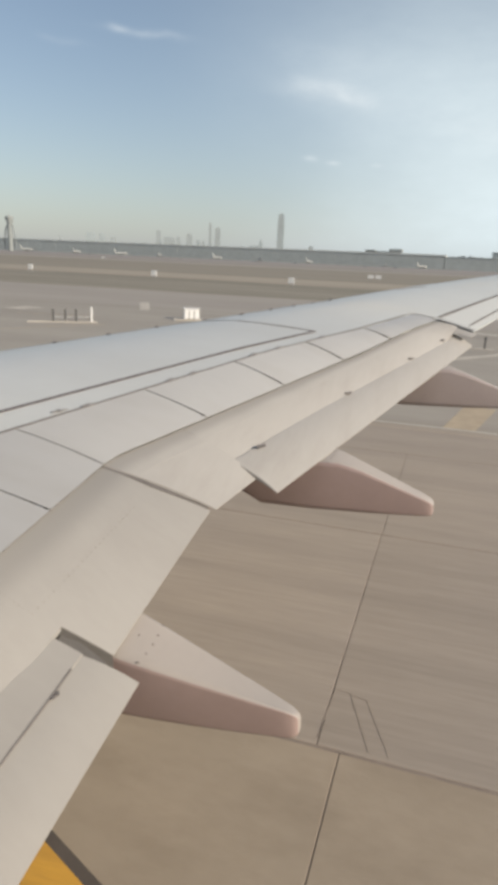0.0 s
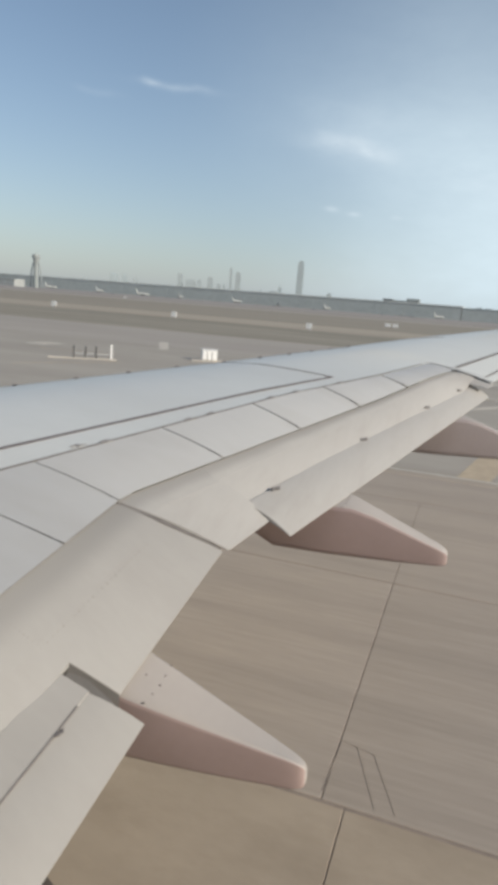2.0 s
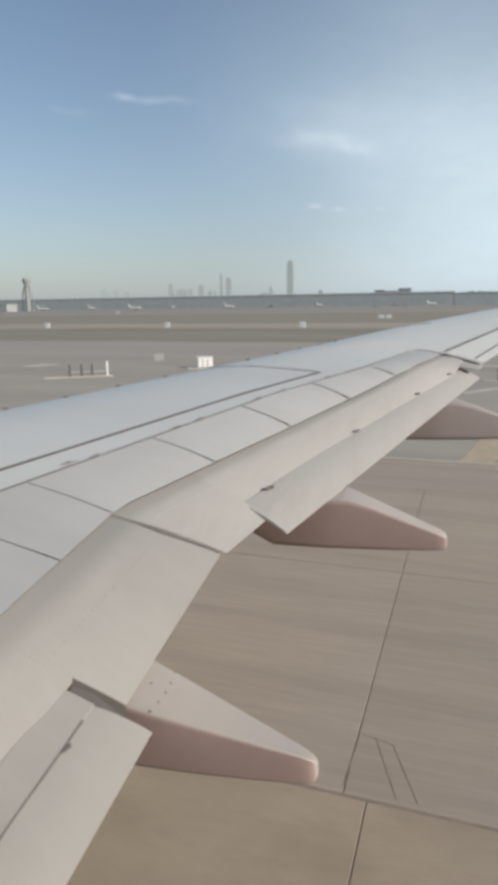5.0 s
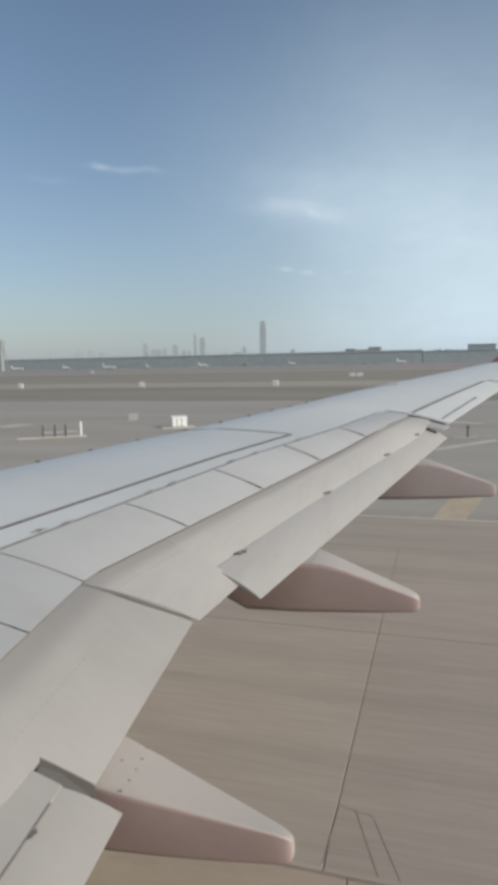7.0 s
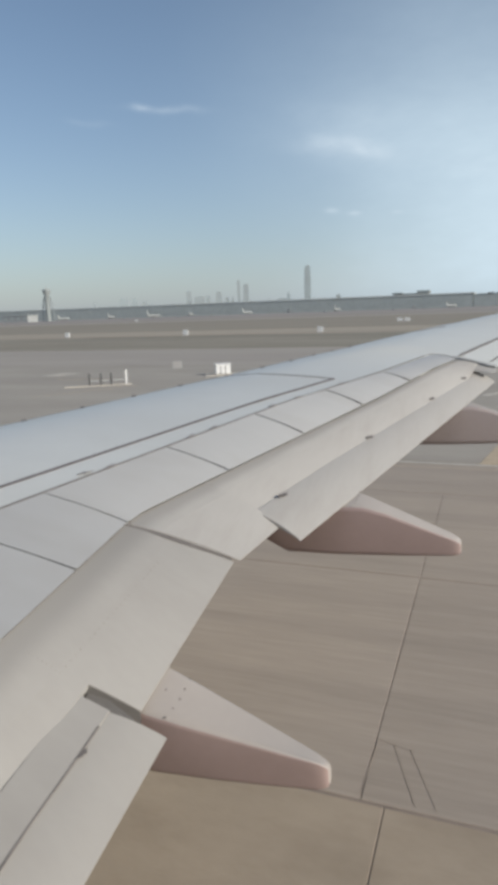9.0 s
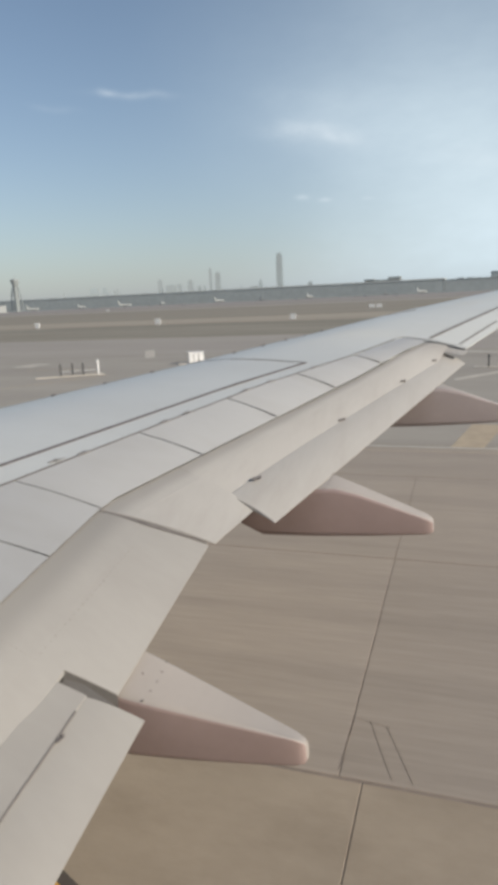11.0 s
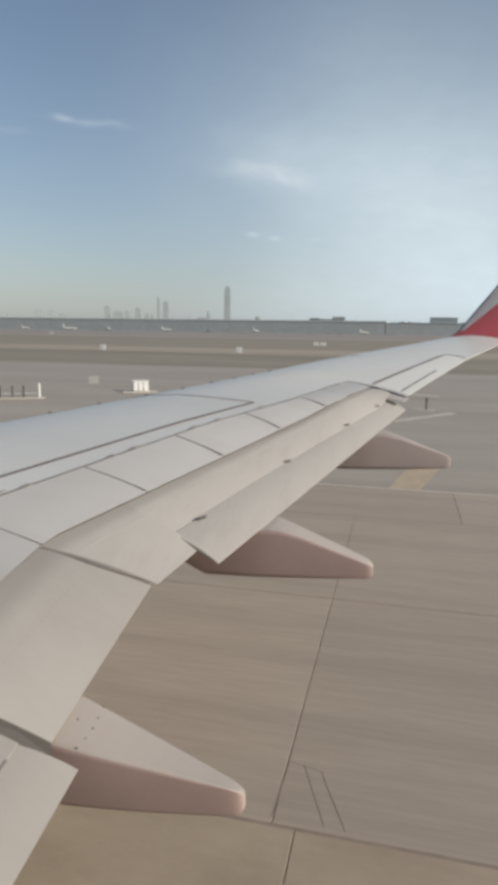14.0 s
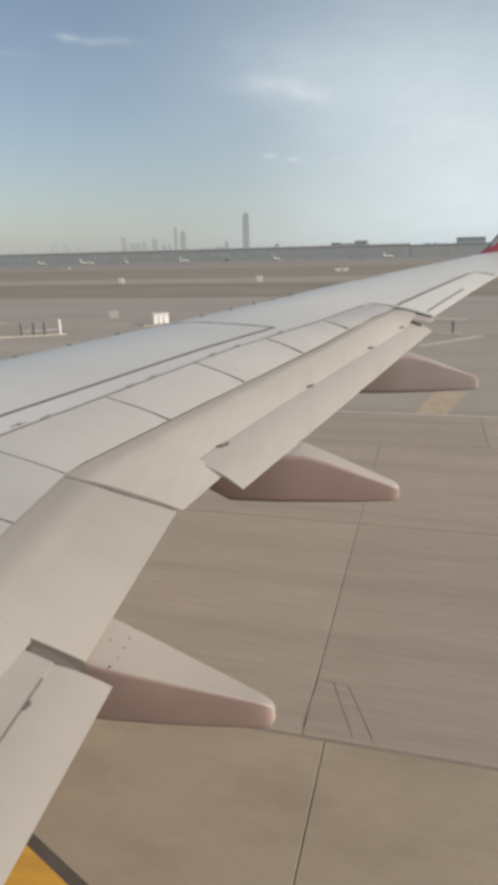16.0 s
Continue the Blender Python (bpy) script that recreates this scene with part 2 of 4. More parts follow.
CONCRETE = material("slab_concrete", (0.350, 0.301, 0.253), rough=0.9, vary=0.13, scale=4.5, stretch=(0.25, 3.6, 1), fine=20, bump=0.3,
                    bump_scale=26, stain=(0.21, 0.183, 0.157), stain_amount=0.5, per_object=0.05, stain_scale=0.35)
SMOOTH_CONCRETE = material("smooth_slab_concrete", (0.345, 0.288, 0.222), rough=0.9, vary=0.10, scale=1.1, stretch=(0.7, 1.4, 1), fine=8, bump=0.3,
                           bump_scale=26, stain=(0.24, 0.195, 0.145), stain_amount=0.6, per_object=0.04, stain_scale=1.2)
JOINT = material("joint_sealant", (0.235, 0.195, 0.165), rough=0.9, vary=0.2, scale=6, bump=0.2)
OLD_SEAL = material("old_sealant", (0.298, 0.253, 0.212), rough=0.9, vary=0.2, scale=6, bump=0.2)
ASPHALT = material("asphalt", (0.335, 0.307, 0.266), rough=0.95, vary=0.14, scale=0.25, stretch=(0.35, 1.4, 1), fine=3, bump=0.3, bump_scale=30,
                   stain=(0.20, 0.18, 0.155), stain_amount=0.5, stain_scale=0.08)
RUNWAY = material("runway_concrete", (0.33, 0.30, 0.265), rough=0.95, vary=0.10, scale=0.15, stretch=(0.3, 1.3, 1), fine=2, bump=0.2, bump_scale=20,
                  stain=(0.22, 0.20, 0.18), stain_amount=0.4, stain_scale=0.05)
GRASS = material("dry_verge", (0.247, 0.223, 0.178), rough=1, vary=0.25, scale=0.12, stretch=(0.3, 1.6, 1), fine=1.5, bump=0.5, bump_scale=8,
                 stain=(0.12, 0.11, 0.08), stain_amount=0.6, stain_scale=0.04)
SAND = material("sandy_strip", (0.338, 0.294, 0.234), rough=1, vary=0.14, scale=0.1, stretch=(0.25, 1.6, 1), fine=1.2, bump=0.3, bump_scale=6,
                stain=(0.27, 0.23, 0.17), stain_amount=0.5, stain_scale=0.05)
BROWN = material("bare_soil", (0.252, 0.225, 0.18), rough=1, vary=0.2, scale=0.06, stretch=(0.3, 1.5, 1), fine=0.8, bump=0.3, bump_scale=5,
                 stain=(0.18, 0.155, 0.12), stain_amount=0.6, stain_scale=0.03)
APRON = material("far_apron", (0.27, 0.245, 0.225), rough=1, vary=0.1, scale=0.04, stretch=(0.3, 1.5, 1), fine=0.5, bump=0)
YELLOW = material("yellow_marking", (0.60, 0.33, 0.055), rough=0.85, vary=0.14, scale=2.5, stretch=(0.5, 4, 1), fine=20, bump=0.2,
                  stain=(0.40, 0.22, 0.05), stain_amount=0.5, stain_scale=2.0)
PALE_YELLOW = material("worn_yellow_marking", (0.44, 0.36, 0.26), rough=0.9, vary=0.14, scale=2.5, fine=20, bump=0.2,
                       stain=(0.34, 0.27, 0.19), stain_amount=0.5, stain_scale=1.5)
BLACK_EDGE = material("black_marking", (0.095, 0.08, 0.07), rough=0.9, vary=0.2, scale=3, bump=0.2)
WORN_WHITE = material("worn_white_marking", (0.50, 0.46, 0.40), rough=0.9, vary=0.15, scale=2, bump=0.2, stain=(0.33, 0.30, 0.26), stain_amount=0.6)
# far buildings, vehicles and skyline: distance haze is put into these pale base colours
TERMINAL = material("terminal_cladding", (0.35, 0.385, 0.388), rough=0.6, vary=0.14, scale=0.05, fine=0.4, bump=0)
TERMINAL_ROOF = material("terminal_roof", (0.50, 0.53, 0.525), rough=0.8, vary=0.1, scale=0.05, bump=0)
GLASS_HAZED = material("hazed_glazing", (0.345, 0.38, 0.382), rough=0.5, vary=0.15, scale=0.1, bump=0)
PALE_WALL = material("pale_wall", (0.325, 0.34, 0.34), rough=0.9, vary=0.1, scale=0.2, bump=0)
SKYLINE = material("hazed_skyline_glass", (0.315, 0.36, 0.38), rough=0.9, vary=0.08, scale=0.02, fine=0.08, bump=0)
SKYLINE_DARK = material("hazed_skyline_glass_dark", (0.318, 0.372, 0.395), rough=0.9, vary=0.08, scale=0.02, fine=0.08, bump=0)
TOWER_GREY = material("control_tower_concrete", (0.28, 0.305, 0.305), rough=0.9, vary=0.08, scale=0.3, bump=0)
# leaves paled and made translucent to stand for haze over the tree belt
LEAF = material("hazed_foliage", (0.44, 0.475, 0.48), rough=1, vary=0.12, scale=0.1, fine=0.6, bump=0)
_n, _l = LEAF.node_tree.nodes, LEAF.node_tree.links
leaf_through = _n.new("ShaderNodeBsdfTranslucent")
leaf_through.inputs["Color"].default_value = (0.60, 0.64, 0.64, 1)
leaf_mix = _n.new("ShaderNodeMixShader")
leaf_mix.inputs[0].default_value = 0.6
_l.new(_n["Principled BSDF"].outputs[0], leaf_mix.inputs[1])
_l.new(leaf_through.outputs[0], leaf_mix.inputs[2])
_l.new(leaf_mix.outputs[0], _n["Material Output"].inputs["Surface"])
BARK = material("bark", (0.14, 0.11, 0.09), rough=1, vary=0.2, scale=1, bump=0)
METAL = material("painted_steel", (0.45, 0.46, 0.46), rough=0.5, metal=0.2, vary=0.1, scale=2, bump=0.05)
DARK_STEEL = material("dark_steel", (0.07, 0.07, 0.07), rough=0.6, vary=0.15, scale=2, bump=0.05)
TYRE = material("tyre_rubber", (0.09, 0.09, 0.09), rough=0.9, vary=0.2, scale=4, bump=0)


# ---- helpers for building ----
def finish(bm, name, materials, parent=None, label="", smooth=None, m=None):
    bmesh.ops.recalc_face_normals(bm, faces=bm.faces)
    me = bpy.data.meshes.new(name)
    bm.to_mesh(me)
    bm.free()
    for q in (materials if isinstance(materials, (list, tuple)) else [materials]):
        me.materials.append(q)
    if smooth is not None:
        me.shade_smooth()
        me.set_sharp_from_angle(angle=radians(smooth))
    ob = new(name, me)
    if parent:
        ob.parent = parent
    if m is not None:
        ob.matrix_basis = m
    if label:
        tagged(ob, label)
    return ob


def part(name, bm, materials, parent, label="", smooth=None, m=None):
    return finish(bm, name, materials, parent, label, smooth, m)


def empty(name, label, category, m=None, group="", kind=""):
    ob = new(name)
    if m is not None:
        ob.matrix_basis = m
    return tagged(ob, label, category, group, kind)


def add_box(bm, x0, x1, y0, y1, z0, z1, mat=0):
    r = bmesh.ops.create_cube(bm, size=1, matrix=Matrix.LocRotScale(((x0 + x1) / 2, (y0 + y1) / 2, (z0 + z1) / 2), None, (x1 - x0, y1 - y0, z1 - z0)))
    for f in {f for v in r["verts"] for f in v.link_faces}:
        f.material_index = mat
    return r["verts"]


def box(x0, x1, y0, y1, z0, z1, bevel=0.0):
    bm = bmesh.new()
    add_box(bm, x0, x1, y0, y1, z0, z1)
    if bevel:
        bmesh.ops.bevel(bm, geom=bm.edges[:], offset=bevel, segments=2, affect="EDGES", profile=0.5)
    return bm


def tube(p, q, r0, r1=None, n=10):
    bm = bmesh.new()
    add_tube(bm, p, q, r0, r1, n)
    return bm


def add_tube(bm, p, q, r0, r1=None, n=10):
    p, q = Vector(p), Vector(q)
    d = q - p
    m = Matrix.Translation((p + q) / 2) @ d.to_track_quat("Z", "Y").to_matrix().to_4x4()
    bmesh.ops.create_cone(bm, cap_ends=True, segments=n, radius1=r0, radius2=r0 if r1 is None else r1, depth=d.length, matrix=m)


def loft(bm, sections, closed=True, caps=True, mat=None):
    """Skins a list of rings of equal length. mat(i, j) picks a face's material."""
    rings = [[bm.verts.new(p) for p in s] for s in sections]
    n = len(rings[0])
    for i in range(len(rings) - 1):
        for j in range(n if closed else n - 1):
            k = (j + 1) % n
            f = bm.faces.new((rings[i][j], rings[i][k], rings[i + 1][k], rings[i + 1][j]))
            if mat:
                f.material_index = mat(i, j)
    if caps and closed:
        for s in (rings[0], rings[-1]):
            f = bm.faces.new(s)
    return rings


def plate(P, nu, nv, thick, bevel=0.004, keep=None):
    """A closed thin panel over the surface P(u, v), with rounded edges. keep(i, j) picks its cells."""
    bm = bmesh.new()
    th = thick if callable(thick) else (lambda v: thick)
    cells = [(i, j) for i in range(nu) for j in range(nv) if keep is None or keep(i, j)]
    top, bot, loose = {}, {}, {}
    for i, j in cells:
        ring = [(i, j), (i + 1, j), (i + 1, j + 1), (i, j + 1)]
        for q in ring:
            if q not in top:
                p = Vector(P(q[0] / nu, q[1] / nv))
                top[q] = bm.verts.new(p)
                bot[q] = bm.verts.new(p - Vector((0, 0, th(q[1] / nv))))
        bm.faces.new([top[q] for q in ring])
        bm.faces.new([bot[q] for q in reversed(ring)])
        for q, r in zip(ring, ring[1:] + ring[:1]):
            if (r, q) in loose:
                del loose[(r, q)]
            else:
                loose[(q, r)] = True
    for q, r in loose:
        bm.faces.new((top[r], top[q], bot[q], bot[r]))
    uv = bm.loops.layers.uv.new("UVMap")
    spot = {v: q for d in (top, bot) for q, v in d.items()}
    for f in bm.faces:
        for l in f.loops:
            i, j = spot[l.vert]
            l[uv].uv = (i / nu, j / nv)
    if bevel:
        edges = [bm.edges.get((top[q], top[r])) for q, r in loose]
        bmesh.ops.bevel(bm, geom=edges, offset=bevel, segments=2, affect="EDGES", profile=0.5)
    return bm


# ---- the wing: x aft, y outboard; span lines fitted to the real wing ----
def base_z(y):
    return 2.1 + 0.105 * y - (0.00375 * (y - 9) ** 2 if y > 9 else 0)


def lead_x(y):
    return -2.84 + (0.575 if y > 9.05 else 0.74) * (y - 9.05)


def seal_x(y):
    return -2.57 + 0.488 * (y - 5.5)


def hinge_x(y):
    return -2.0 + 0.455 * (y - 6.01) - 0.095 * max(0.0, y - 8.08) - 0.03 * min(1.0, max(0.0, (9 - y) / 2))


def hinge_off(y):
    return 0.255 if y < 6.5 else 0.255 - 0.042 * (y - 6.5)


def ail_off(y):
    return 0.06 + 0.007 * (y - 9.4)


def ail_te(y):
    return -0.09 + 0.0245 * (y - 9.4)


def spoiler_te(y):
    return -2.26 if y < 4.09 else -1.49 + 0.38 * (y - 6.11)


def sp_off(y):
    """Height offset of the spoilers' trailing edge."""
    return 0.05 - 0.045 * max(0.0, 3.9 - y) + 0.03 * max(0.0, y - 7.5) - 0.06 * max(0.0, y - 8.6)


def aft_lead(y):
    return -0.94 + 0.325 * (y - 6.77)


def aft_trail(y):
    return -0.882 + 0.307 * (y - 5.777)


def trail_x(y):
    return 0.20 + 0.36 * (y - 9.3)


def aileron_x(y):
    return -0.25 + 0.415 * (y - 9.4)


def depth_k(y):
    """Depth of the wing section, growing towards the root."""
    return max(0.42, 1.14 - 0.11 * (y - 8)) if y > 8 else 1.14 + 0.125 * (8 - y)


FLAP_END, AIL_END, TIP = 9.36, 12.25, 15.55
# the whole wing sits a little nose-down on its gear
PIVOT = Vector((0.19, 0.135, 3.93))
SIT = Matrix.Translation(PIVOT) @ Matrix.Rotation(radians(2.993), 4, Vector((0.2504, -0.9681, 0))) @ Matrix.Translation(-PIVOT)
wing = empty("airliner_wing", "pale grey airliner wing with drooped flaps and red winglet", "aircraft wing", SIT)


def upper_profile(k, top_end):
    """Chord fraction and height of the upper skin, from the nose to the aft edge."""
    up = [(0.0, -0.07 * k), (0.006, -0.01 * k), (0.02, 0.055 * k), (0.05, 0.115 * k), (0.10, 0.17 * k), (0.2, 0.225 * k), (0.35, 0.265 * k), (0.5, 0.275 * k)]
    for c in (0.62, 0.74, 0.86, 0.94, 1.0):
        q = ((c - 0.5) / 0.5) ** 1.35
        up.append((c, 0.275 * k * (1 - q) + top_end * q))
    return up


def wing_section(y, xa, top_end, bot_end):
    """Ring of a wing section from the nose over the top to the aft edge xa and back below."""
    k = depth_k(y)
    x0, z = lead_x(y), base_z(y)
    L = xa - x0
    ring = [(x0 + c * L, y, z + o) for c, o in upper_profile(k, top_end)[:-1]]
    ring += [(xa, y, z + top_end), (xa, y, z + bot_end)]
    low = [(0.8, -0.2), (0.55, -0.28), (0.3, -0.27), (0.12, -0.2), (0.03, -0.13)]
    ring += [(x0 + c * L, y, z + (o * k if c < 0.7 else min(o * k, bot_end + 0.02))) for c, o in low]
    return ring


bm = bmesh.new()
rings = []
for y in (-0.35, 0.4, 1.2, 2.2, 3.2, 4.2, 5.2, 6.2, 7.2, 8.2, FLAP_END):
    rings.append(wing_section(y, hinge_x(y) - 0.008, hinge_off(y), -0.14))
for y in (FLAP_END + 0.03, 9.8, 10.4, 11.0, 11.6, AIL_END):
    rings.append(wing_section(y, aileron_x(y) - 0.01, ail_off(y), -0.06))
for y in (AIL_END + 0.02, 12.8, 13.4, 14.0, 14.6, TIP):
    rings.append(wing_section(y, trail_x(y), -0.02, -0.035))
loft(bm, rings)
part("wing_box", bm, WING_GREY, wing, "pale grey painted upper wing skin", smooth=35)


def span_panel(name, y0, y1, xa, xb, oa, ob_, thick, mat, nu=8, nv=4, label="", bow=0.0, skew0=0.0, skew1=0.0, bevel=0.002):
    """A panel between two span lines xa(y), xb(y) with height offsets oa, ob_ (numbers or functions of y)."""
    fa = oa if callable(oa) else (lambda y: oa)
    fb = ob_ if callable(ob_) else (lambda y: ob_)

    def P(u, v):
        ya = y0 + (y1 - y0) * u
        y = ya + v * (skew0 * (1 - u) + skew1 * u)
        x = xa(ya) * (1 - v) + xb(y) * v
        return (x, y, base_z(y) + fa(ya) * (1 - v) + fb(y) * v + bow * 4 * v * (1 - v))
    return part(name, plate(P, nu, nv, thick, bevel=bevel), mat, wing, label, smooth=14)


# added sheet under the spoilers, coloured dark to give their gaps shade
span_panel("gap_backing", -0.3, FLAP_END - 0.01, lambda y: hinge_x(y) - 0.004, lambda y: spoiler_te(y) - 0.20, lambda y: hinge_off(y) - 0.06, lambda y: sp_off(y) - 0.05, 0.02, GAP_DARK, nu=24, nv=2, label="dark backing sheet added under the spoiler panels")
SPOILER_Y = [-0.3, 2.2, 3.3, 3.95, 5.03, 6.05, 7.07, 8.08, FLAP_END - 0.02]
for y0, y1 in zip(SPOILER_Y[:-1], SPOILER_Y[1:]):
    span_panel("spoiler", y0 + 0.007 + 0.003 * max(0.0, y0 - 4), y1 - 0.007 - 0.003 * max(0.0, y1 - 4), lambda y: hinge_x(y) + 0.006, spoiler_te, hinge_off, sp_off, lambda v: 0.034 - 0.0325 * v, PANEL_GREY, nu=6, nv=5, bow=0.012, bevel=0.0008)


# main flaps: a rounded nose tucked under the spoilers, then a drooped upper skin
def flap_point(y0, y1, te, te_off, u, w, skew0=0.0, skew1=0.0):
    """A place on a flap's upper skin, w from the spoiler edge to the trailing edge."""
    ya = y0 + (y1 - y0) * u
    y = ya + max(0.0, w) * (skew0 * (1 - u) + skew1 * u)
    x = (spoiler_te(ya) - 0.02) * (1 - w) + te(y) * w
    if w < 0:
        return (x, y, base_z(y) + sp_off(y) - 0.024 - 1.2 * w * w)
    return (x, y, base_z(y) + (sp_off(y) - 0.024) * (1 - w) + te_off(y) * w + 0.12 * (1 - 0.7 * min(1.0, max(0.0, (y - 8.8) / 0.5)) ** 2) * w * (1 - w))


NOTCH_U = 11 / 18


def flap_panel(name, y0, y1, te, te_off, mat, skew0=0.0, skew1=0.0, nu=10, label="", keep=None, wide=0.32, nose=None, slant=0.0):
    nv, tuck = 13, 2

    def P(u, v):
        w = (v * nv - tuck) / (nv - tuck)
        lean = slant * max(0.0, 1 - abs(u - NOTCH_U) / 0.16) * min(1.0, max(0.0, (w - 0.6) / 0.4))      # the notch's edge is not square
        return flap_point(y0, y1, te, te_off, u + lean, w, skew0, skew1)
    ob = part(name, plate(P, nu, nv, lambda v: 0.06 * (1 - v) + 0.006, bevel=0.002, keep=keep), mat, wing, label, smooth=14)
    # darker grey strip on the flap's nose, where it slides under the spoilers
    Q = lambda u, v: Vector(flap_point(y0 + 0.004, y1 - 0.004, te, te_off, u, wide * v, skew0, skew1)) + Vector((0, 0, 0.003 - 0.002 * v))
    part("nose_skin", plate(Q, nu, 6, 0.003, bevel=0), nose or NOSE_GREY, ob, "darker grey nose strip", smooth=40)
    return ob


def inner_te(y):
    return 1.94 + 0.275 * (y - 3.2) - base_z(y)


def outer_te(y):
    return -0.30 + 0.035 * (y - 4.7) + 0.11 * max(0.0, (y - 8.9) / 0.46) ** 2


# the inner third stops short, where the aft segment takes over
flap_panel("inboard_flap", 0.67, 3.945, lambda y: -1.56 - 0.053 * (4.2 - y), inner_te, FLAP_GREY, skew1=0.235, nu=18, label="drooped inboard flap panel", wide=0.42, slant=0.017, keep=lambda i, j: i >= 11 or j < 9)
INNER_TE = lambda y: -1.56 - 0.053 * (4.2 - y)


def notch_web(u, v):
    """The rib that closes the flap's skin at the notch."""
    x, y, z = flap_point(0.67, 3.945, INNER_TE, inner_te, NOTCH_U + 0.017 * u, 0.60 + 0.40 * u, 0.0, 0.235)
    return (x, y - 0.004 - 0.02 * v, z - 0.004 - 0.15 * v)


# added floor sheet and rib; their dark colour stands for shade in the recess
part("notch_floor", plate(lambda u, v: (-1.87 + 0.24 * u, 2.5 + 0.30 * v, 1.985 - 0.155 * u + 0.05 * (v - 0.6)), 3, 3, 0.01, bevel=0), NOTCH, wing, "added sheet in the flap notch, shade put into its dark grey")
part("notch_rib", plate(notch_web, 5, 2, 0.004, bevel=0), NOTCH, wing, "rib in the flap notch, shade put into its dark grey")


def flap_gap(u, v):
    """An added dark strip that stands for the gap between two flaps, a tapering line."""
    x, y, z = flap_point(3.0, 3.945, INNER_TE, inner_te, 1.0, 0.02 + 0.955 * u, 0.0, 0.235)
    half = 0.014 + 0.022 * math.sin(math.pi * u) ** 2
    return (x, y + 0.012 + half * (2 * v - 1), z + 0.004)


part("flap_gap_strip", plate(flap_gap, 14, 1, 0.02, bevel=0), GAP_LINE, wing, "dark strip added over the gap between flaps")
flap_panel("outboard_flap", 3.97, 4.78, lambda y: -1.49 + 0.24 * (y - 4.336), lambda y: -0.326 + 0.02 * (y - 4.2), OUTER_FLAP_GLARE, skew0=0.235, nu=6, nose=OUTER_NOSE_GREY, label="drooped outboard flap panel")
flap_panel("outboard_flap", 4.782, FLAP_END, lambda y: aft_lead(y) + 0.1, outer_te, OUTER_FLAP_GLARE, nu=36, nose=OUTER_NOSE_GREY, label="drooped outboard flap panel")
span_panel("aft_flap", 4.76, 9.36, aft_lead, aft_trail, lambda y: -0.20 + 0.02 * (y - 4.7), lambda y: -0.40 + 0.026 * (y - 4.7), lambda v: 0.06 * (1 - v) + 0.006, OUTER_FLAP_GLARE, nu=16, nv=6, label="drooped aft flap segment", bow=0.02, skew0=-0.05)


def flap_tip(u, v):
    """The outer corner of the main flap, over the end of the aft segment."""
    x = -0.06 + 0.25 * v + 0.07 * v * u
    k = (x + 0.266) / 0.488
    return (x, 9.22 + 0.13 * u, base_z(9.3) + (-0.092 - 0.05 * v) * (1 - u) + (0.047 - 0.151 * k) * u)


part("flap_tip", plate(flap_tip, 3, 6, 0.008, bevel=0.002), OUTER_FLAP_GLARE, wing, "upswept outer corner of the flap", smooth=40)
span_panel("fixed_trailing_panel", FLAP_END + 0.02, FLAP_END + 0.12, aileron_x, trail_x, ail_off, ail_te, lambda v: 0.016 * (1 - v) + 0.006, WING_GREY, nu=2, nv=5, bow=0.006)
WEB_Y = FLAP_END + 0.017


def end_web(u, v):
    """The pale rib that closes the fixed panel beside the flap's end."""
    x = aileron_x(WEB_Y) * (1 - u) + trail_x(WEB_Y) * u
    return (x, WEB_Y, base_z(WEB_Y) + ail_off(WEB_Y) * (1 - u) + ail_te(WEB_Y) * u - 0.003 - (0.012 + 0.06 * (1 - u)) * v)


part("end_rib", plate(end_web, 6, 1, 0.003, bevel=0), PANEL_GREY, wing)
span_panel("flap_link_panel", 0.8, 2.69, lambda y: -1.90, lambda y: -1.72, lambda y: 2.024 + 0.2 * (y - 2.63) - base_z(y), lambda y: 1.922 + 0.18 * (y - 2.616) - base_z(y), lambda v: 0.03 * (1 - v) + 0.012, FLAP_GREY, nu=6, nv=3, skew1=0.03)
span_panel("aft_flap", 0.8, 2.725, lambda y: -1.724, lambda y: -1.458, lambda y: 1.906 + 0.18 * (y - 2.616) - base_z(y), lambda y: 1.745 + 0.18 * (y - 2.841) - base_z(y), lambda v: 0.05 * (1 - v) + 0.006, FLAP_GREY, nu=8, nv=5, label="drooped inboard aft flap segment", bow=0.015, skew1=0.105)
# rows of rivets across the inboard flap, and the seam that runs to its notch
bm = bmesh.new()
add_tube(bm, (0, 0, -0.004), (0, 0, 0.0022), 0.0045, 0.0035, 8)
rivet = finish(bm, "rivet", RIVET)
rivet.parent = wing
rv = random.Random(9)
spots = [(0.615 + 0.3 * k / 22, 0.45 + 0.03 * k / 22) for k in range(23)] + [(0.60, 0.20 + 0.25 * k / 7) for k in range(8)]
for k, (u, w) in enumerate(spots):
    p = Matrix.Translation(Vector(flap_point(0.67, 3.945, INNER_TE, inner_te, u, w, 0.0, 0.235)) + Vector((0, 0, 0.001))) @ pose(0, 0, 0, 0, 27, 0, ) @ Matrix.Scale(rv.uniform(0.6, 1.15), 4)
    if k == 0:
        rivet.matrix_basis = p
    else:
        o = new("rivet", rivet.data)
        o.parent, o.matrix_basis = wing, p
# aileron with its balance tab
span_panel("aileron", FLAP_END + 0.13, AIL_END - 0.01, aileron_x, trail_x, ail_off, ail_te, lambda v: 0.06 * (1 - v) + 0.012, WING_GREY, nu=10, nv=4, label="pale grey aileron", bow=0.006)
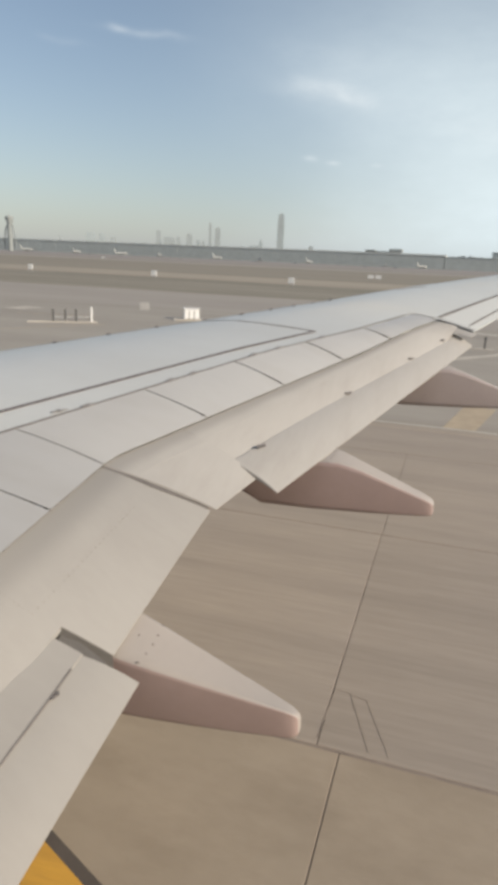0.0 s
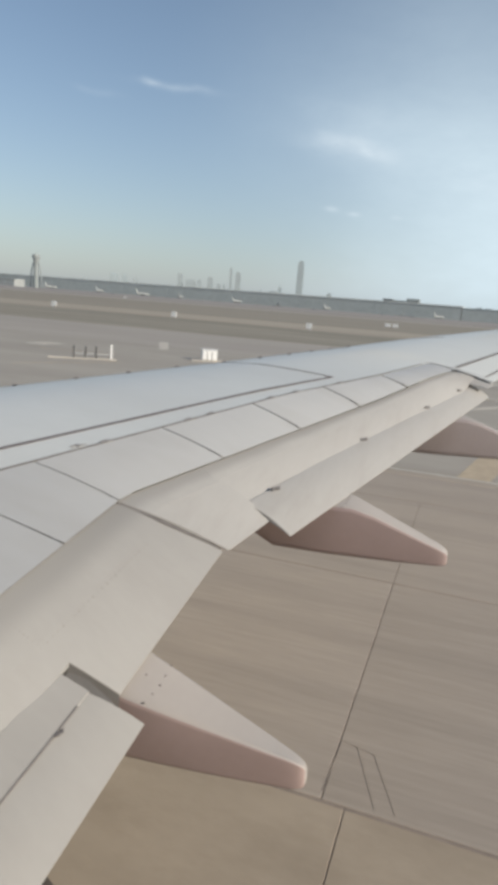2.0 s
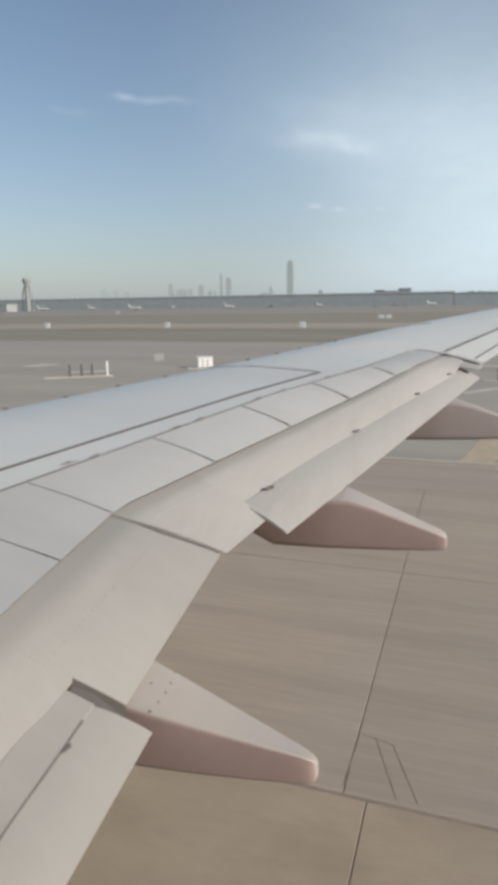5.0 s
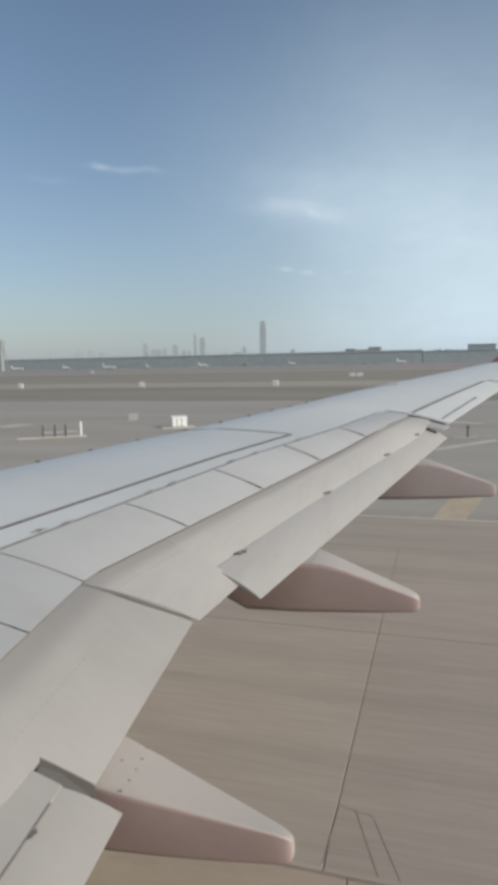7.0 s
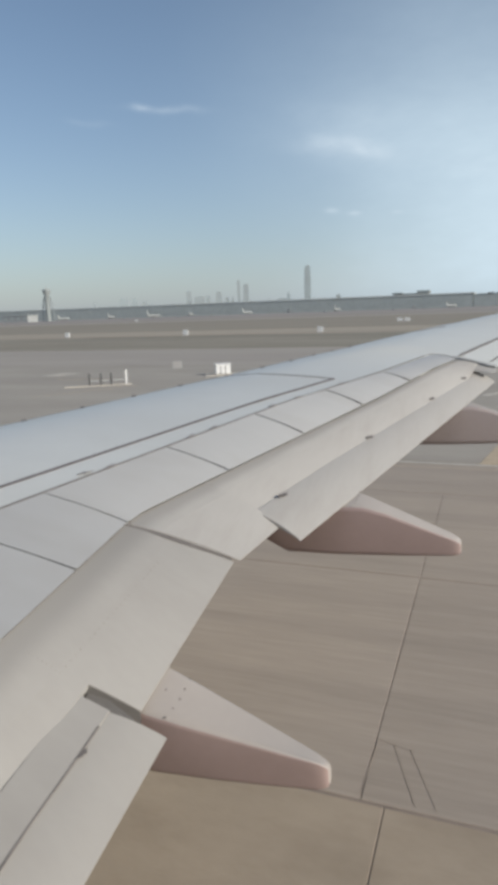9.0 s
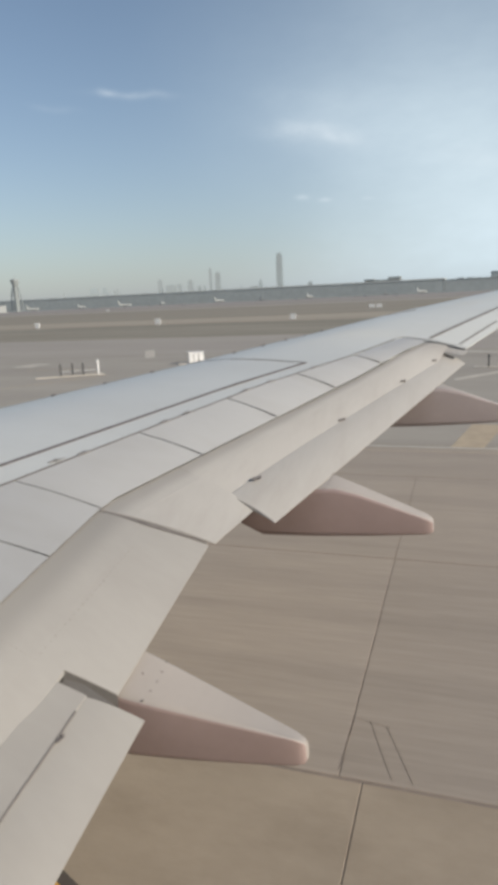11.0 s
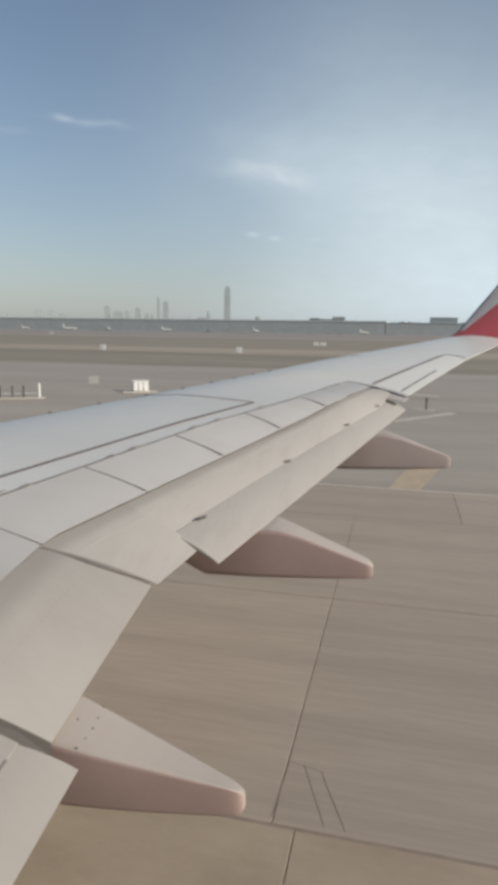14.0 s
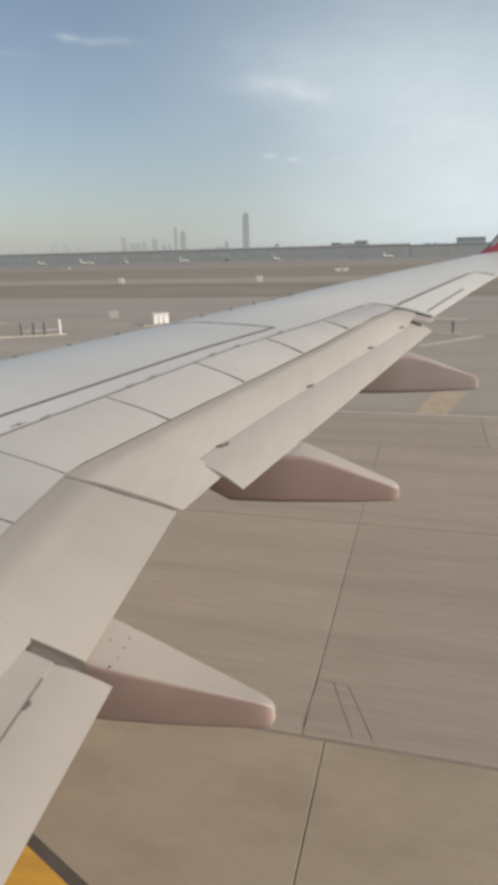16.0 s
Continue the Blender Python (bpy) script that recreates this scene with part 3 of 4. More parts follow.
span_panel("tab_gap", FLAP_END + 0.16, 11.0, lambda y: trail_x(y) - 0.13, lambda y: trail_x(y) - 0.105, lambda y: ail_te(y) + 0.05, lambda y: ail_te(y) + 0.042, 0.004, GAP_LINE, nu=8, nv=1)
# dark seal strip and panel joints on the upper skin


def skin_off(y, x):
    """Height offset of the upper skin at a span place."""
    k = depth_k(y)
    xa = hinge_x(y) if y < FLAP_END else (aileron_x(y) if y < AIL_END else trail_x(y))
    c = (x - lead_x(y)) / (xa - lead_x(y))
    end = hinge_off(y) if y < FLAP_END else (ail_off(y) if y < AIL_END else -0.02)
    cs, os_ = zip(*upper_profile(k, end))
    return float(np.interp(c, cs, os_))


def skin_strip(name, a, b, width, mat, n=16, raise_=0.005, label="", thick=0.006):
    a, b = Vector(a), Vector(b)
    d = (b - a).normalized()
    s = Vector((d.y, -d.x)) * width / 2

    def P(u, v):
        p = a.lerp(b, u) + s * (2 * v - 1)
        return (p.x, p.y, base_z(p.y) + skin_off(p.y, p.x) + raise_)
    return part(name, plate(P, n, 2, thick, bevel=0), mat, wing, label)


skin_strip("rubber_seal", (seal_x(2.6), 2.6), (seal_x(7.58), 7.58), 0.038, SEAL, n=24, label="dark rubber seal strip")
skin_strip("hinge_gap", (hinge_x(0.4) - 0.018, 0.4), (hinge_x(8.08) - 0.018, 8.08), 0.018, GAP_LINE, n=30, raise_=0.004)
skin_strip("hinge_gap", (hinge_x(8.08) - 0.018, 8.08), (hinge_x(9.2) - 0.018, 9.2), 0.020, GAP_LINE, n=10, raise_=0.004)
skin_strip("hinge_gap", (aileron_x(9.5) - 0.025, 9.5), (aileron_x(AIL_END) - 0.025, AIL_END), 0.042, GAP_LINE, n=16, raise_=0.006)
skin_strip("panel_joint", (seal_x(7.58), 7.58), (-3.5, 7.78), 0.014, SEAL, n=10)
skin_strip("panel_joint", (aileron_x(12.3) - 0.01, AIL_END + 0.02), (trail_x(12.3) - 0.03, AIL_END + 0.02), 0.036, GAP_LINE, n=6, raise_=0.03)
skin_strip("panel_joint", (-1.0, 11.35), (-0.55, 11.55), 0.05, FITTING, n=6)
# chordwise joint at the flap's outer end, bending into the hinge line


def end_joint(u, v):
    xh, xs, xe = hinge_x(FLAP_END) - 0.06, spoiler_te(FLAP_END), 0.235
    x = xh + (xe - xh) * u
    o = float(np.interp(x, (xh, xh + 0.06, xs, xe), (0.142, 0.136, 0.072, -0.078)))
    y = FLAP_END + 0.004 + 0.018 * v - 0.10 * max(0.0, (0.12 - u) / 0.12) ** 1.5
    return (x, y, base_z(y) + o + 0.006)


part("panel_joint", plate(end_joint, 24, 1, 0.006, bevel=0), HINGE_GREY, wing)
# vortex generators along the nose of the wing
bm = bmesh.new()
add_box(bm, -0.025, 0.025, -0.004, 0.004, 0, 0.014)
add_box(bm, -0.028, 0.028, -0.012, 0.012, -0.004, 0.002)
vg_mesh = finish(bm, "vortex_generator", FITTING)
vg_mesh.parent = wing
for i, y in enumerate((5.75, 6.3, 6.85, 7.37, 7.85, 8.3, 8.7, 9.1, 9.5, 9.9)):
    x = float(np.interp(y, (5.77, 6.4, 7.2, 7.94, 8.82, 9.87), (-4.58, -4.12, -3.62, -2.95, -2.32, -1.83)))
    p = Matrix.Translation((x, y, base_z(y) + skin_off(y, x) + 0.002)) @ pose(0, 0, 0, 0, 0, 12)
    if i == 0:
        vg_mesh.matrix_basis = p
    else:
        o = new("vortex_generator", vg_mesh.data)
        o.parent, o.matrix_basis = wing, p
# hinge fittings on the aft flap and the spoiler hinge line
bm = bmesh.new()
add_box(bm, -0.018, 0.016, -0.04, 0.0, 0, 0.006)
add_box(bm, -0.01, 0.022, 0.012, 0.045, 0, 0.008)
add_tube(bm, (0, -0.06, 0.006), (0, 0.07, 0.006), 0.006, n=6)
hinge = finish(bm, "flap_hinge", FITTING)
hinge.parent = wing
spots = [(aft_lead(5.08) + 0.035, 5.08, -0.19)]
OUTER_TE_X = lambda y: aft_lead(y) + 0.1
for y, w in ((6.58, 0.81), (7.99, 0.88), (8.93, 0.92)):
    x, _, z = flap_point(4.782, FLAP_END, OUTER_TE_X, outer_te, (y - 4.782) / (FLAP_END - 4.782), w)
    spots.append((x, y, z - base_z(y)))
for i, (x, y, o_) in enumerate(spots):
    m = Matrix.Translation((x, y, base_z(y) + o_ + 0.004)) @ pose(0, 0, 0, 0, 28, -17)
    if i == 0:
        hinge.matrix_basis = m
    else:
        o = new("flap_hinge", hinge.data)
        o.parent, o.matrix_basis = wing, m
o = new("flap_hinge", hinge.data)
o.parent, o.matrix_basis = wing, Matrix.Translation((-1.706, 2.44, 1.884)) @ pose(0, 0, 0, 0, 22, 0) @ Matrix.Scale(0.55, 4)
seam = lambda u, v: (-1.722 + (0.007 + 0.005 * math.sin(4 * u) ** 2) * v + 0.002 * math.sin(u * 17), 1.0 + 1.61 * u, 1.926 + 0.18 * (1.61 * u - 1.616) - 0.004 * v)
part("grimy_seam", plate(seam, 24, 1, 0.004, bevel=0), GAP_LINE, wing, "grimy seam ahead of the aft flap")
bm = bmesh.new()
add_box(bm, -0.03, 0.03, -0.018, 0.018, 0, 0.006)
add_box(bm, -0.012, 0.012, -0.07, 0.07, 0, 0.004)
br = finish(bm, "spoiler_hinge", HINGE_GREY)
br.parent = wing
for i, y in enumerate((4.35, 4.55, 5.35, 5.6, 6.35, 6.7, 7.4)):
    x = hinge_x(y) - 0.02 - (0.05 if i == 0 else 0)
    m = Matrix.Translation((x, y, base_z(y) + skin_off(y, x) + 0.002)) @ pose(0, 0, 0, 0, 2, -25)
    if i == 0:
        br.matrix_basis = m
    else:
        o = new("spoiler_hinge", br.data)
        o.parent, o.matrix_basis = wing, m


# flap track fairings: canoe bodies with a sloping light top and red sides
def fillet(p, c, q, n=6):
    """Points round a corner c between p and q."""
    return [tuple(a * (1 - t) ** 2 + 2 * b * t * (1 - t) + d * t * t for a, b, d in zip(p, c, q)) for t in [k / n for k in range(n + 1)]]


def fairing(xt, yc, z_out, s_out, z_in, s_in, z_low, cap=1.25, side=FAIRING_RED, slim=1.0, edge=11, cap_in=9.0):
    """z_out, z_in: heights of the outboard and inboard top edges at the tip; s_out, s_in: their rise forward."""
    stations = [0.0, -0.006, -0.018, -0.04, -0.075, -0.14, -0.25, -0.4, -0.6, -0.8, -1.0, -1.15, -1.5, -1.9, -2.2, -2.4]
    swell = {0.0: 0.55, -0.006: 0.74, -0.018: 0.87, -0.04: 0.95, -1.5: 0.98, -1.9: 0.75, -2.2: 0.4, -2.4: 0.08}

    def ring(dx):
        a = min(-dx, cap) - min(0.25, 0.9 * max(0.0, -dx - cap - 0.04))     # stays below the flap above it
        hw = slim * (0.052 + 0.115 * min(1.0, (-dx / 0.95)) ** 0.9)
        zo, zi, zl = z_out + s_out * a, z_in + s_in * min(a, cap_in), z_low + 0.03 * max(0.0, 0.5 + dx) - 0.012 * min(1.0, -dx)
        corner = [(hw, zo), (-hw, zi), (-0.86 * hw, zl), (0.86 * hw, zl)]
        rad = [0.16, 0.22, 0.5, 0.5]
        mid = (0.0, (zo + zi) / 4 + zl / 2)
        k = swell.get(dx, 1.0)
        pts = []
        for i, c in enumerate(corner):
            p, q = corner[i - 1], corner[(i + 1) % 4]
            up = 0.30 if i > 1 else 1.0
            mix = lambda o, f: tuple(x + (y - x) * f for x, y in zip(c, o))
            fp, fq = (rad[i] * (0.30 if i == 2 else 1), rad[i] * (0.30 if i == 3 else 1)) if i > 1 else (rad[i] * (0.45 if i == 0 else 1), rad[i] * (0.45 if i == 1 else 1))
            pts += fillet(mix(p, fp), c, mix(q, fq))
        return [(xt + dx, yc + k * y, mid[1] + k * (z - mid[1]) + (0.5 * max(0.0, -dx - 1.6) if dx < -1.6 else 0)) for y, z in pts]
    bm = bmesh.new()
    loft(bm, [ring(dx) for dx in stations], mat=lambda i, j: 0 if 2 <= j < edge else 1)
    ob = part("flap_fairing", bm, [FAIRING_TOP, side], wing, "canoe fairing, pale above with dull red sides", smooth=50)

    def screw(dx, f):
        hw = slim * (0.052 + 0.115 * (-dx / 0.95) ** 0.9)
        z = (z_out - s_out * dx) * (1 - f) + (z_in + s_in * min(-dx, cap_in)) * f
        part("screw", tube((xt + dx, yc + hw * (1 - 2 * f), z - 0.004), (xt + dx, yc + hw * (1 - 2 * f), z + 0.0025), 0.005, n=8), FITTING, ob)
    for f, dx in ((0.06, -0.86), (0.3, -0.86), (0.52, -0.86), (0.74, -0.87), (0.95, -0.885)):
        screw(dx, f)
    screw(-0.955, 0.47)
    return ob


fairing(-0.625, 3.07, 1.535, 0.392, 1.59, 0.225, 1.40)
fairing(-0.058, 5.52, 1.962, 0.424, 1.945, 0.43, 1.805, 0.95, slim=0.92, edge=10, cap_in=0.74)
fairing(0.76, 8.32, 2.342, 0.416, 2.355, 0.40, 2.185, 0.9, FAIRING_GLARE, 0.72, 8, 0.73)


# blended winglet: red with a pale diagonal band
def winglet():
    rings = []
    N = 16
    for i in range(N + 1):
        s = i / N
        a = min(s / 0.3, 1.0) * radians(76)
        q = max(0.0, s - 0.3) * 2.6
        y = TIP + 0.62 * math.sin(a) + q * math.cos(a)
        dz = 0.62 * (1 - math.cos(a)) + q * math.sin(a)
        z = base_z(TIP) + dz
        b = min(1.0, s / 0.16)
        x0 = lead_x(TIP) + 0.02 + (0.30 + 0.86 * dz) * b
        x1 = trail_x(TIP) + 0.62 * dz
        edge = 0.05 + max(0.0, 0.40 * dz) / (x1 - x0)     # aft end of the pale band
        cut = [0, 0.015, 0.045, min(0.8, edge)]
        cut += [cut[-1] + (1 - cut[-1]) * f for f in (0.3, 0.65, 1.0)]
        ny, nz = -math.sin(a), math.cos(a)
        half = lambda c: (0.16 * math.sqrt(c) * (1 - c) + 0.003) * (1 - 0.5 * s)
        ring = [(x0 + c * (x1 - x0), y + ny * half(c), z + nz * half(c)) for c in cut]
        ring += [(x0 + c * (x1 - x0), y - ny * half(c), z - nz * half(c)) for c in reversed(cut[1:])]
        rings.append(ring)
    bm = bmesh.new()
    n = len(rings[0])

    def pick(i, j):
        k = min(j, n - 1 - j)
        return 2 if k < 2 else (1 if k == 2 and i > 2 else 0)
    loft(bm, rings, mat=pick)
    part("winglet", bm, [RED, WINGLET_GREY, EDGE_METAL], wing, "red upswept winglet with pale leading band", smooth=40)


winglet()

# plain fuselage side that carries the wing; the camera looks out through its window
fus = empty("fuselage_side", "plain pale airliner fuselage side with one window opening", "fuselage", kind="structure")
FR, FZ, FY = 1.9, 3.35, -1.55
WX0, WX1, WZ0, WZ1 = -0.75, 0.75, 3.0, 4.55


def fus_ring(x):
    return [(x, FY + FR * math.cos(a), FZ + FR * math.sin(a)) for a in [radians(-90 + 180 * k / 24) for k in range(25)]]


bm = bmesh.new()
xs = [-7.5, -5.0, -3.0, -1.5, WX0, WX1, 1.5, 3.0, 5.0]
fr = [[bm.verts.new(p) for p in fus_ring(x)] for x in xs]
for i in range(len(xs) - 1):
    for j in range(24):
        zc = (fr[i][j].co.z + fr[i][j + 1].co.z) / 2
        if xs[i] >= WX0 and xs[i + 1] <= WX1 and WZ0 < zc < WZ1:
            continue
        bm.faces.new((fr[i][j], fr[i + 1][j], fr[i + 1][j + 1], fr[i][j + 1]))
bmesh.ops.solidify(bm, geom=bm.faces[:], thickness=0.06)
part("fuselage_skin", bm, WHITE, fus, smooth=40)


# ---- ground ----
def sheet(name, x0, x1, y0, y1, z, mat, label, category, depth=0.0):
    bm = bmesh.new()
    if depth:
        add_box(bm, x0, x1, y0, y1, z - depth, z)
    else:
        vs = [bm.verts.new(p) for p in ((x0, y0, z), (x1, y0, z), (x1, y1, z), (x0, y1, z))]
        bm.faces.new(vs)
    return tagged(finish(bm, name, mat), label, category, kind="structure")


def strip(name, y0, y1, z, mat, label, category, x0=-900, x1=900, wob=0.0, n=120):
    """A long strip of ground with slightly uneven edges."""
    bm = bmesh.new()
    prev = None
    for i in range(n + 1):
        x = x0 + (x1 - x0) * i / n
        d0 = wob * noise.noise((x * 0.05, y0, 0)) + wob * 0.5 * noise.noise((x * 0.21, y0, 3))
        d1 = wob * noise.noise((x * 0.05, y1, 7)) + wob * 0.5 * noise.noise((x * 0.21, y1, 9))
        a, b = bm.verts.new((x, y0 + d0, z)), bm.verts.new((x, y1 + d1, z))
        if prev:
            bm.faces.new((prev[0], a, b, prev[1]))
        prev = (a, b)
    return tagged(finish(bm, name, mat), label, category, kind="structure")


sheet("ground", -4950, 4950, -600, 4950, -0.06, BROWN, "flat dry brown airfield soil reaching the horizon", "ground")
strip("taxiway_shoulder", 16.95, 47.5, -0.03, ASPHALT, "weathered grey asphalt taxiway shoulder", "asphalt")
strip("runway", 47, 69, -0.02, RUNWAY, "pale worn concrete runway", "runway", wob=0.25)
strip("verge", 69, 114, -0.04, GRASS, "dark dry verge beside the runway", "verge", wob=1.6)
strip("sand_strip", 114, 148, -0.035, SAND, "pale sandy strip of airfield ground", "sand", wob=3)
strip("far_road", 360, 425, -0.03, ASPHALT, "dark perimeter road across the airfield", "road", x0=-2600, x1=1600, wob=3)
strip("apron", 470, 1620, -0.025, APRON, "pale grey apron before the terminal", "apron", x0=-2600, x1=1600, wob=4)

# ---- far buildings ----
HEAD = 4.0


def at(az, dist):
    a = radians(az)
    return dist * math.sin(a), dist * math.cos(a)


def height(el, dist):
    return HEAD + dist * math.tan(radians(el))


term = empty("terminal_building", "long low dark-glazed airport terminal across the airfield", "terminal")
TY, TH = 1500, 30.8
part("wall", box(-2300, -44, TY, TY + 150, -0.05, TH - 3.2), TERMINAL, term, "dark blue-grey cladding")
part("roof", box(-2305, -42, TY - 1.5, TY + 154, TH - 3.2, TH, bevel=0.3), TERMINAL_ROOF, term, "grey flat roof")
bm = bmesh.new()
add_box(bm, 0, 36, -0.4, 0, 0, 15)
for k in range(1, 4):
    add_box(bm, 9 * k - 0.4, 9 * k + 0.4, -0.46, -0.4, 0, 15)
pane0 = finish(bm, "glazing_bay", GLASS_HAZED)
pane0.parent = term
for i in range(52):
    m = Matrix.Translation((-2295 + i * 43, TY, 8.5))
    if i == 0:
        pane0.matrix_basis = m
    else:
        o = new("glazing_bay", pane0.data)
        o.parent, o.matrix_basis = term, m
bm = bmesh.new()
add_box(bm, 0, 2.6, -0.2, 0, 0, 27)
col0 = finish(bm, "pillar", TERMINAL)
col0.parent = term
for i in range(27):
    m = Matrix.Translation((-2301 + i * 86, TY, 0))
    if i == 0:
        col0.matrix_basis = m
    else:
        o = new("pillar", col0.data)
        o.parent, o.matrix_basis = term, m


def block_building(name, az0, az1, dist, z1, mat, label, category="building", z0=-0.06, depth=30, cap=None):
    x0, y = at(az0, dist)
    x1, _ = at(az1, dist)
    e = empty(name, label, category)
    part("wall", box(x0, x1, y, y + depth, z0, z1 - 0.05 * z1), mat, e)
    part("roof", box(x0 - 1.2, x1 + 1.2, y - 1.2, y + depth + 1.2, z1 - 0.05 * z1, z1, bevel=0.15), cap or TERMINAL_ROOF, e)
    n = max(3, int((x1 - x0) / 12))
    for i in range(n):
        w = (x1 - x0) / n
        part("window", box(x0 + w * (i + 0.2), x0 + w * (i + 0.8), y - 0.1, y + 0.2, z1 * 0.35, z1 * 0.75), GLASS_HAZED, e)
    return e


pier = block_building("pier_building", -8.1, -5.25, 1720, height(1.12, 1720), TOWER_GREY, "grey pier building with raised roof ends", cap=TOWER_GREY)
for a0, a1, el in ((-8.2, -7.35, 1.2), (-6.2, -5.15, 1.33)):
    (x0, yy), (x1, _) = at(a0, 1716), at(a1, 1716)
    part("raised_roof", box(x0, x1, yy, yy + 36, height(1.1, 1720), height(el, 1720), bevel=0.4), TOWER_GREY, pier)
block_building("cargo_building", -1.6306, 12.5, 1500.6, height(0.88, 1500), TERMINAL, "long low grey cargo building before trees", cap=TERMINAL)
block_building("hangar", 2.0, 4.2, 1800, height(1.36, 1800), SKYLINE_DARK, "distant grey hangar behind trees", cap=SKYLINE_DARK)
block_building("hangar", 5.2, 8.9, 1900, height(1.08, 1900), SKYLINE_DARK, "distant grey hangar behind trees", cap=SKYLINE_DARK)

# control tower with splayed legs under the cab
CD = 1450
ct = empty("control_tower", "slender airport control tower with a round cab", "control tower", Matrix.Translation((*at(-37.4, CD), -0.05)))
CH = height(2.62, CD)
part("shaft", tube((0, 0, 0), (0, 0, CH - 16), 5.6, 4.4, 16), TOWER_GREY, ct, smooth=40)
part("cab", tube((0, 0, CH - 19), (0, 0, CH - 7), 4.8, 8.6, 16), TOWER_GREY, ct, smooth=40)
part("cab_roof", tube((0, 0, CH - 7), (0, 0, CH - 3.4), 8.6, 6.0, 16), TOWER_GREY, ct, smooth=40)
part("antenna", tube((0, 0, CH - 3.4), (0, 0, CH + 2), 0.5, 0.3, 8), TOWER_GREY, ct)
for sx in (-1, 1):
    bm = bmesh.new()
    for k in range(8):
        t0, t1 = k / 8, (k + 1) / 8
        f = lambda t: (sx * (3.8 + 10 * math.sin(t * math.pi / 2)), 0, (CH - 19) * (1 - t ** 1.7))
        add_tube(bm, f(t0), f(t1), 1.1, 1.1, 8)
    part("leg", bm, TOWER_GREY, ct, smooth=40)
block_building("white_shed", -41, -37.8, 1380, 13.5, PALE_WALL, "low white shed beside the control tower")

# ---- the city on the horizon ----
CITY = 4500


def tower(az, el, width, label, mat=SKYLINE, kind="slab"):
    x, y = at(az, CITY)
    h = height(el, CITY)
    w = CITY * radians(width)
    e = empty("skyscraper", label, "skyscraper", Matrix.Translation((x, y, -0.06)) @ pose(0, 0, 0, 0, 0, -az), group="city skyline")
    bm = bmesh.new()
    if kind == "slab":
        add_box(bm, -w / 2, w / 2, -w / 2, w / 2, 0, h * 0.94)
        add_box(bm, -w * 0.36, w * 0.36, -w * 0.36, w * 0.36, h * 0.94, h)
    elif kind == "round":
        prof = [(0.0, 0.49), (0.35, 0.5), (0.7, 0.49), (0.88, 0.46), (0.95, 0.40), (0.985, 0.30), (1.0, 0.16)]
        loft(bm, [[(-w * r, -w / 2, h * z), (w * r, -w / 2, h * z), (w * r, w / 2, h * z), (-w * r, w / 2, h * z)] for z, r in prof])
    elif kind == "step":
        add_box(bm, -w / 2, w / 2, -w / 2, w / 2, 0, h * 0.6)
        add_box(bm, -w * 0.32, w * 0.3, -w * 0.3, w * 0.3, h * 0.6, h * 0.85)
        add_tube(bm, (0, 0, h * 0.85), (0, 0, h), w * 0.15, w * 0.02, 8)
    part("tower_body", bm, mat, e)
    for k in range(1, 8 if kind != "step" else 5):
        z = h * 0.1 * k
        r = 0.44
        part("floor_band", box(-w * r, w * r, -w * 0.503, -w * 0.3, z, z + h * 0.015), SKYLINE_DARK if mat is SKYLINE else SKYLINE, e)
    return e


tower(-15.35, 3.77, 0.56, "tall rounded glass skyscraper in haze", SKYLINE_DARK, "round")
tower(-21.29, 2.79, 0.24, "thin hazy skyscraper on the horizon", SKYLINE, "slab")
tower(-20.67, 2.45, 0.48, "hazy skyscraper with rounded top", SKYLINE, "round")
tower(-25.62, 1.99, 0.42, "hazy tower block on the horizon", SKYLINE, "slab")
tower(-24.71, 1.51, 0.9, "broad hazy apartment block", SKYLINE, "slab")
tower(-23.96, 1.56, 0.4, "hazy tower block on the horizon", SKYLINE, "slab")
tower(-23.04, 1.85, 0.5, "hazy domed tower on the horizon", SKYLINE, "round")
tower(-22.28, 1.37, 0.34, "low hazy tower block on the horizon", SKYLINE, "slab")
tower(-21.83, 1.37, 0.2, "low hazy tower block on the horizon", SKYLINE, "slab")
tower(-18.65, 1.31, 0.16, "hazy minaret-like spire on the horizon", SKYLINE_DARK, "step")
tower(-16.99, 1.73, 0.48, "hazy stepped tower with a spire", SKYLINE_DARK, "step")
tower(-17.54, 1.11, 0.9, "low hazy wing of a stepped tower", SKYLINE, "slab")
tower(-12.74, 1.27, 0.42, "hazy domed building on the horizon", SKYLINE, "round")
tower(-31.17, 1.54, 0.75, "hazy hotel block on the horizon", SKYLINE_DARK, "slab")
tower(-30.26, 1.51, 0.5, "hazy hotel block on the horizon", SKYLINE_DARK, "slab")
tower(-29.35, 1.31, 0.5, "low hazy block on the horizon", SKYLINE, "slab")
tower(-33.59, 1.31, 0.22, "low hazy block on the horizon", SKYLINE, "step")


